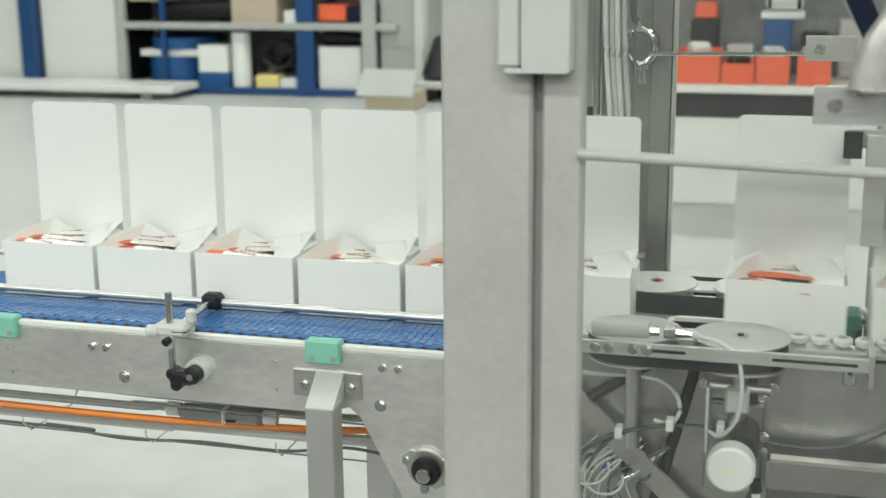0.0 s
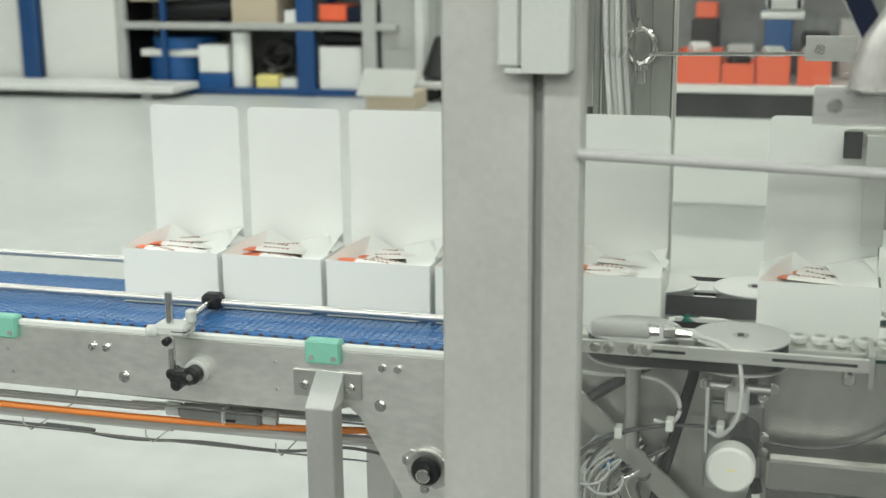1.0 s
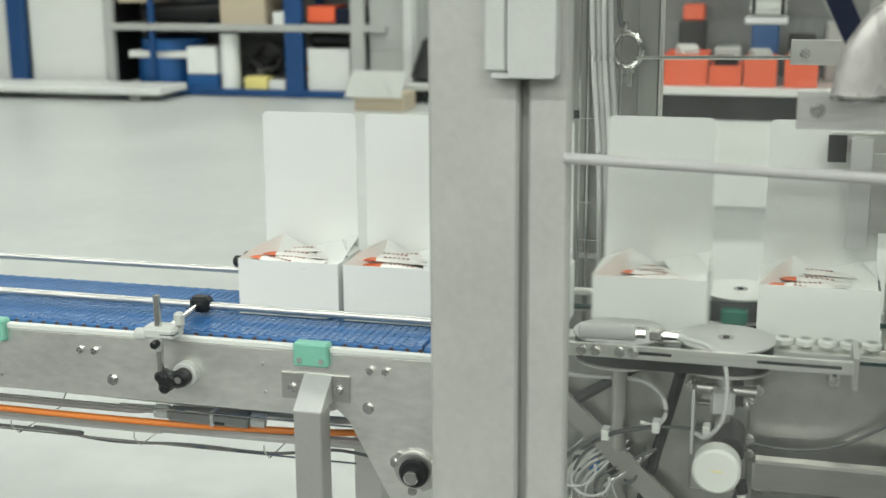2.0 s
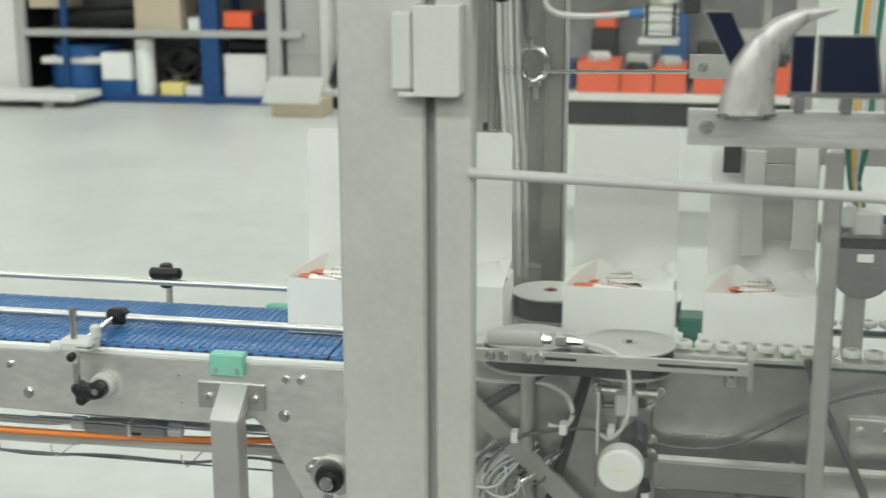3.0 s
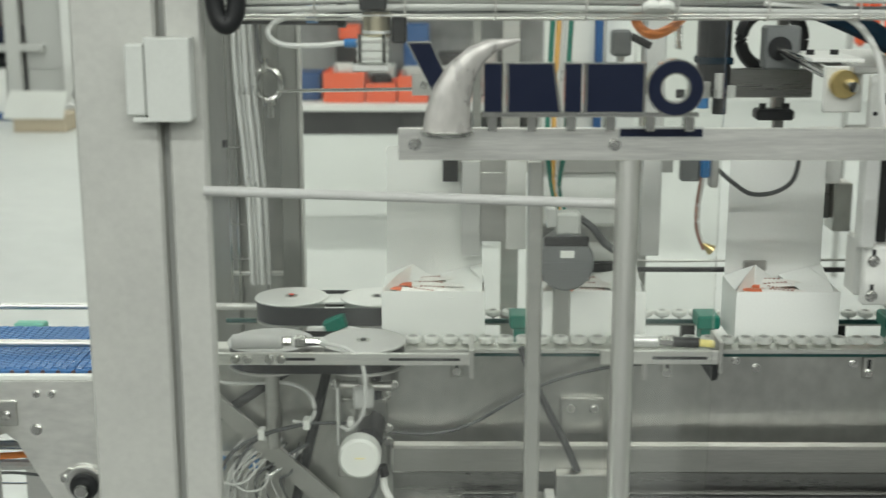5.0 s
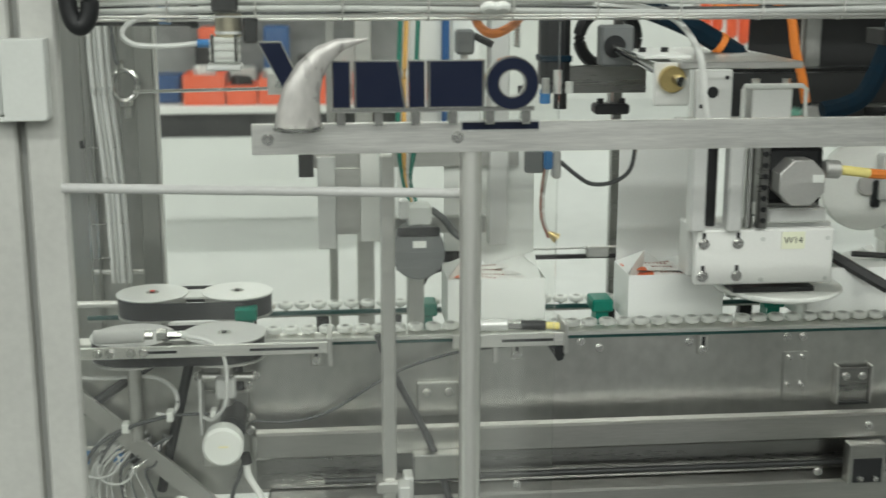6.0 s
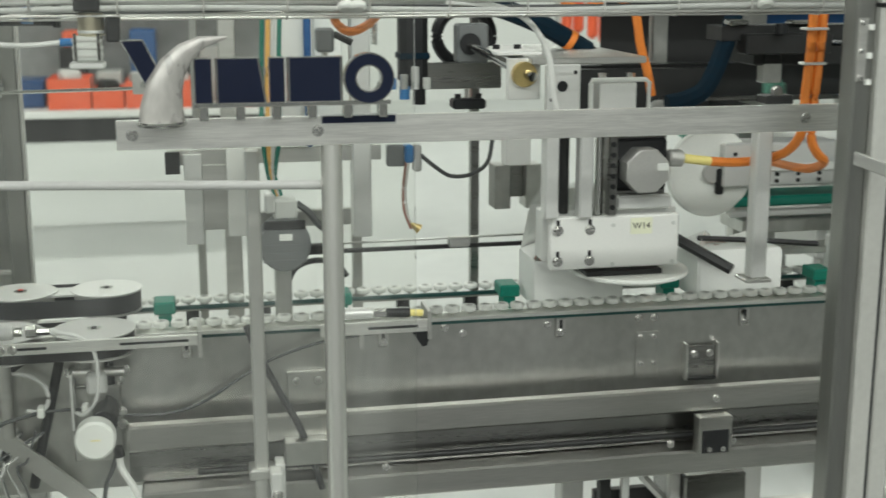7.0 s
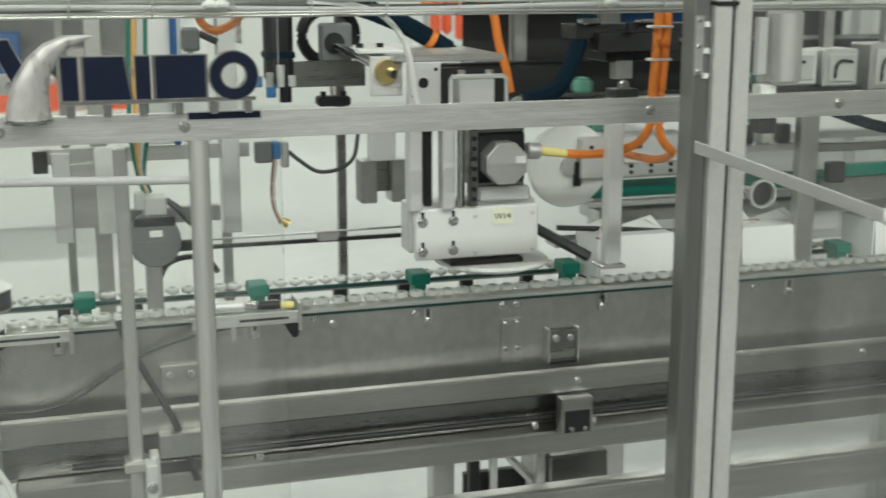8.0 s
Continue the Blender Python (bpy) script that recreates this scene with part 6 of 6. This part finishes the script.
def sachet(parent, x, y, z, turn, lift, m, printed, tip=None):
    bm = bmesh.new()
    n, w, l = 8, 0.022, 0.125
    rows_ = []
    for i in range(n + 1):
        u = i / n
        fat = 0.0055 * math.sin(math.pi * min(1, max(0, (u - 0.06) / 0.88))) + 0.0004
        rows_.append([bm.verts.new((l * (u - 0.5), s * w / 2, h)) for s, h in ((-1, 0), (-0.5, fat * 0.8), (0, fat), (0.5, fat * 0.8), (1, 0), (0.5, -fat * 0.8), (0, -fat), (-0.5, -fat * 0.8))])
    for a, b in zip(rows_, rows_[1:]):
        for k in range(8):
            bm.faces.new((a[k], a[(k + 1) % 8], b[(k + 1) % 8], b[k]))
    bm.faces.new(rows_[0][::-1])
    bm.faces.new(rows_[-1])
    me = mesh_of("sachet", bm, m)
    if tip:
        me.materials.append(tip)
        for f in me.polygons:
            f.material_index = 1 if f.center.x < -0.025 else 0
    ob = new("sachet", me)
    ob.parent = parent
    ob.matrix_basis = pose(x, y, z, 0, lift, turn)
    if printed:
        bm = bmesh.new()
        for k in range(6):
            B(-0.018 + 0.0075 * k, -0.0133 + 0.0075 * k, -0.0028, 0.0022, 0.0046, 0.0058, bm=bm)
        pr = new("print_bar", mesh_of("print_bar", bm, BROWNFOIL))
        pr.parent = ob
    return ob


def carton(kind_):
    """An open carton: tray, hinged lid with its tuck flap, side gussets, sachets."""
    box_ = thing("open_carton_box", (0, 0, 0), "open white carton box filled with orange sachets on the conveyor", "carton box", "cartons on the line")
    bm = bmesh.new()
    t = 0.0012
    lo, hi, rim, pit = ([bm.verts.new((x, y, z)) for x, y in ((e, e), (BW - e, e), (BW - e, BD - e), (e, BD - e))] for e, z in ((0, 0), (0, BH), (t, BH), (t, t)))
    bm.faces.new(lo[::-1])
    bm.faces.new(pit)
    for k in range(4):
        n = (k + 1) % 4
        bm.faces.new((lo[k], lo[n], hi[n], hi[k]))
        bm.faces.new((hi[k], hi[n], rim[n], rim[k]))
        bm.faces.new((rim[k], rim[n], pit[n], pit[k]))
    part("tray", bm, CARTON, box_)
    part("bottom_flap", quad(bmesh.new(), [(0.004, -0.012, 0.001), (BW - 0.02, -0.012, 0.001), (BW - 0.004, 0.0, 0.003), (0.002, 0.0, 0.003)]), CARTON, box_)
    peak, fold = (0.050, BD * 0.74, BH + 0.027), (0.042, BD * 0.45, BH - 0.024)
    part("side_gusset", quad(bmesh.new(), [(0.0, 0.0, BH), (0.024, BD * 0.36, BH + 0.018), peak, fold]), CARTON_IN, box_, "raw pale inside of the folded side flap")
    part("side_gusset", quad(bmesh.new(), [(0.0, BD * 0.10, BH), (0.0, BD - 0.002, BH), peak, (0.024, BD * 0.36, BH + 0.018)]), CARTON, box_)
    part("side_gusset", quad(bmesh.new(), [peak, fold, (0.092, BD - 0.004, BH - 0.006)]), CARTON, box_)
    part("side_gusset", quad(bmesh.new(), [(BW, BD * 0.45, BH), (BW, BD - 0.002, BH), (BW - 0.030, BD * 0.86, BH + 0.020)]), CARTON, box_)
    part("inner_flap", quad(bmesh.new(), [(0.098, BD - 0.003, BH + 0.002), (BW - 0.003, BD - 0.003, BH + 0.022), (BW - 0.004, 0.026, BH - 0.006), (0.132, 0.030, BH - 0.014)]), CARTON, box_)
    lid = new("lid", mesh_of("lid", quad(bmesh.new(), [(0.003, 0, 0), (BW - 0.003, 0, 0), (BW - 0.004, 0, 0.118), (0.004, 0, 0.118)], 0.0009), CARTON, smooth=False))
    lid.parent = box_
    lid.location = (0, BD, BH)
    flap = new("tuck_flap", mesh_of("tuck_flap", quad(bmesh.new(), round_top(0.004, BW - 0.004, 0, LIDH - 0.118, 0.010, 0), 0.0009), CARTON, smooth=False))
    flap.parent = lid
    flap.location = (0, 0, 0.118)
    rnd = random.Random(kind_)
    pale = kind_ >= 50
    for i in range(5):
        white = i % 2 == 1 or pale
        sachet(box_, BW / 2 - 0.014 + rnd.uniform(-0.012, 0.012), 0.02 + 0.018 * i, BH - 0.011 + rnd.uniform(-0.004, 0.006) + 0.0015 * i, rnd.uniform(-16, 16), rnd.uniform(-4, 8),
               WHITEFOIL if white else REDFOIL, white, REDFOIL if white else BROWNFOIL)
    for i in range(3):
        sachet(box_, BW / 2 + rnd.uniform(-0.01, 0.01), 0.028 + 0.03 * i, BH - 0.030, rnd.uniform(-6, 6), 0, (REDFOIL, BROWNFOIL, REDFOIL)[i], False)
    return box_, lid, flap


# how a carton goes: along the belt, through the gripping wheels, then before a green pusher
STEPS = [(0.2, -0.370), (0.3, -0.340), (0.4, -0.295), (0.5, -0.245), (0.6, -0.195), (0.7, -0.143), (0.8, -0.096), (0.9, -0.065), (1.0, -0.048), (1.1, -0.036), (1.2, -0.026),
         (1.3, -0.012), (1.4, 0.027), (1.5, 0.078), (1.6, 0.132)]
BEAT, BELT_V, LUG_V, YF = 0.787, 0.238, 0.4213, 1.91


def carton_x(u):
    if u <= 0.2:
        return -0.370 + BELT_V * (u - 0.2)
    if u >= 1.6:
        return 0.132 + LUG_V * (u - 1.6)
    for (a, xa), (b, xb) in zip(STEPS, STEPS[1:]):
        if u <= b:
            return xa + (xb - xa) * (u - a) / (b - a)


def carton_z(x):
    return 0.8775 + 0.0085 * min(1, max(0, (x + 0.42) / 0.14))


def spread(times, start=0.0, end=8.0):
    """The times within the clip, with its start and end."""
    steady = [k * 0.5 for k in range(1, 16)]
    edges = [min(times) - 0.15, min(times) - 0.05, max(times) + 0.05, max(times) + 0.15] if times else []
    keep = [t for t in steady if not times or not min(times) - 0.2 < t < max(times) + 0.2]
    return sorted({start, end, *(round(t, 3) for t in [*times, *edges, *keep] if start < t < end)})


CARTONS = [(k, *carton(k + 50)) for k in range(-4, 6)]
for k, box_, lid, flap in CARTONS:
    box_.location = (carton_x(-BEAT * k), YF, carton_z(carton_x(-BEAT * k)))

# ---- green pushers between the roller guides ----
pus = bmesh.new()
B(-0.02, 0.02, -0.028, 0.028, 0.002, 0.026, 0.003, pus)
B(-0.012, 0.012, -0.02, 0.02, -0.03, 0.002, bm=pus)
PUSHER = mesh_of("pusher", pus, GREEN)
PITCH, TURN_X, TURN_R, TOP_Z = LUG_V * BEAT, -0.10, 0.055, 0.893


def pusher_pose(s):
    """Along the chain: below, back to the left, round the sprocket, then to the right."""
    if s >= 0:
        return pose(TURN_X + s, 1.99, TOP_Z)
    if s > -math.pi * TURN_R:
        a = -s / TURN_R
        return pose(TURN_X - TURN_R * math.sin(a), 1.99, TOP_Z - TURN_R * (1 - math.cos(a)), 0, -math.degrees(a), 0)
    return pose(TURN_X + (-s - math.pi * TURN_R), 1.99, TOP_Z - 2 * TURN_R, 0, -180, 0)


PUSHERS = []
for k in range(-10, 3):
    s0 = 0.325 - LUG_V * 4.5 + 6 * PITCH - TURN_X + PITCH * (k - 1)
    ob = tagged(new("pusher", PUSHER), "dark green plastic pusher between the roller guides", "pusher", "chain pushers")
    ob.matrix_basis = pusher_pose(s0)
    PUSHERS.append((s0, ob))

# ---- return chain with mint lugs behind the closing head ----
LUGS, LUG_R, LUG_STEP, UP_V = 11, 0.03, 0.433, 0.55
RUN = (LUGS * LUG_STEP - 2 * math.pi * LUG_R) / 2
lugs = thing("lug_chain", (1.14, 2.30, 1.243), "return chain with mint green plastic lugs", "chain")
for cx in (0.0, RUN):
    part("sprocket", C((1.14 + cx, 2.29, 1.213), (1.14 + cx, 2.31, 1.213), LUG_R - 0.004, 20), DULL, lugs)
part("chain_run", B(1.14, 1.14 + RUN, 2.292, 2.308, 1.2355, 1.2425), GUTTER, lugs)
part("chain_run", B(1.14, 1.14 + RUN, 2.292, 2.308, 1.1835, 1.1905), GUTTER, lugs)
part("mount", B(1.30, 1.36, 2.312, 2.45, 1.203, 1.223, 0.002), DARKGREY, lugs)
part("mount", B(2.60, 2.66, 2.312, 2.45, 1.203, 1.223, 0.002), DARKGREY, lugs)
lug_ = bmesh.new()
B(-0.019, 0.019, -0.02, 0.02, 0.0, 0.030, 0.005, lug_)
B(-0.010, 0.010, -0.014, 0.014, 0.030, 0.036, 0.002, lug_)
LUGMESH = mesh_of("lug", lug_, MINT)


def lug_pose(way):
    """Round the loop: along the top to the west, round the end, back below."""
    d = way % (LUGS * LUG_STEP)
    half = math.pi * LUG_R
    if d < RUN:
        return pose(RUN - d, 0, 0)
    if d < RUN + half:
        a = (d - RUN) / LUG_R
        return pose(-LUG_R * math.sin(a), 0, -LUG_R * (1 - math.cos(a)), 0, -math.degrees(a), 0)
    if d < 2 * RUN + half:
        return pose(d - RUN - half, 0, -2 * LUG_R, 0, 180, 0)
    a = (d - 2 * RUN - half) / LUG_R
    return pose(RUN + LUG_R * math.sin(a), 0, -LUG_R * (1 + math.cos(a)), 0, 180 - math.degrees(a), 0)


LUG_PARTS = []
for k in range(LUGS):
    ob = new("lug", LUGMESH)
    ob.parent = lugs
    way0 = RUN - 0.27 - UP_V * 7.0 + LUG_STEP * k
    ob.matrix_basis = lug_pose(way0)
    LUG_PARTS.append((way0, ob))

# ---- links of the blue belt ----
LINK = 0.0254
row_ = bmesh.new()
B(-0.0126, 0.0126, 1.788, 2.044, -0.010, -0.0022, 0.0008, row_)
for k in range(20):
    for j in range(2):
        ly, lx = 1.7905 + 0.0125 * k + 0.00625 * j, -0.0063 + 0.0127 * j
        if ly + 0.0088 < 2.043:
            B(lx - 0.0055, lx + 0.0055, ly, ly + 0.0098, -0.0042, 0.0, bm=row_)
LINKMESH = mesh_of("belt_link", row_, BELT, (0, 1.91, 0))
pin_ = bmesh.new()
C((0.0127, 1.7865, -0.006), (0.0127, 1.790, -0.006), 0.0040, 8, bm=pin_)
PINMESH = mesh_of("hinge_pin", pin_, BELTPIN, (0, 1.91, 0))
BELT_Z, END_X, END_R = 0.877, -0.50, 0.042


def link_pose(s):
    """s: way along the belt past the end roller's top."""
    if s <= 0:
        return pose(END_X + s, 1.91, BELT_Z)
    if s < math.pi * END_R:
        a = s / END_R
        return pose(END_X + END_R * math.sin(a), 1.91, BELT_Z - END_R * (1 - math.cos(a)), 0, math.degrees(a), 0)
    return pose(END_X - (s - math.pi * END_R), 1.91, BELT_Z - 2 * END_R, 0, 180, 0)


LINKS = []
home = Matrix.Translation(-conv.location)
for k in range(-5, 132):
    ob = new("belt_link", LINKMESH)
    ob.parent = conv
    pin = new("hinge_pin", PINMESH)
    pin.parent = ob
    s0 = -LINK * k
    ob.matrix_basis = home @ link_pose(s0)
    LINKS.append((s0, ob))


def motions():
    for k, box_, lid, flap in CARTONS:
        own = [BEAT * k + u for u, _ in STEPS]
        rows = []
        for t in spread(own + [BEAT * k + 1.7]):
            x = carton_x(t - BEAT * k)
            rows.append((t, pose(x, YF, carton_z(x))))
        walk(box_, rows)
        # the lid is folded shut on the way, and its flap tucked down
        close = [(1.6 + (x - 0.132) / LUG_V + BEAT * k, a) for x, a in ((0.68, 0), (0.74, 25), (0.80, 52), (0.86, 76), (0.90, 88))]

        def angle(t):
            if t <= close[0][0]:
                return 0.0
            for (a, p), (b, q) in zip(close, close[1:]):
                if t <= b:
                    return p + (q - p) * (t - a) / (b - a)
            return 88.0
        times = spread([t for t, _ in close])
        walk(lid, [(t, pose(0, BD, BH, angle(t), 0, 0)) for t in times])
        walk(flap, [(t, pose(0, 0, 0.118, angle(t) * 0.98, 0, 0)) for t in times])
    for s0, ob in PUSHERS:
        bend = [(-s0 - math.pi * TURN_R * f) / LUG_V for f in (0, 0.125, 0.25, 0.375, 0.5, 0.625, 0.75, 0.875, 1)]
        walk(ob, [(t, pusher_pose(s0 + LUG_V * t)) for t in spread(bend)])
    for way0, ob in LUG_PARTS:
        walk(ob, [(k / 10, lug_pose(way0 + UP_V * k / 10)) for k in range(81)])
    for s0, ob in LINKS:
        bend = [(-s0 + math.pi * END_R * f) / BELT_V for f in (0, 0.17, 0.34, 0.5, 0.67, 0.84, 1)]
        walk(ob, [(t, home @ link_pose(s0 + BELT_V * t)) for t in spread(bend)])


motions()
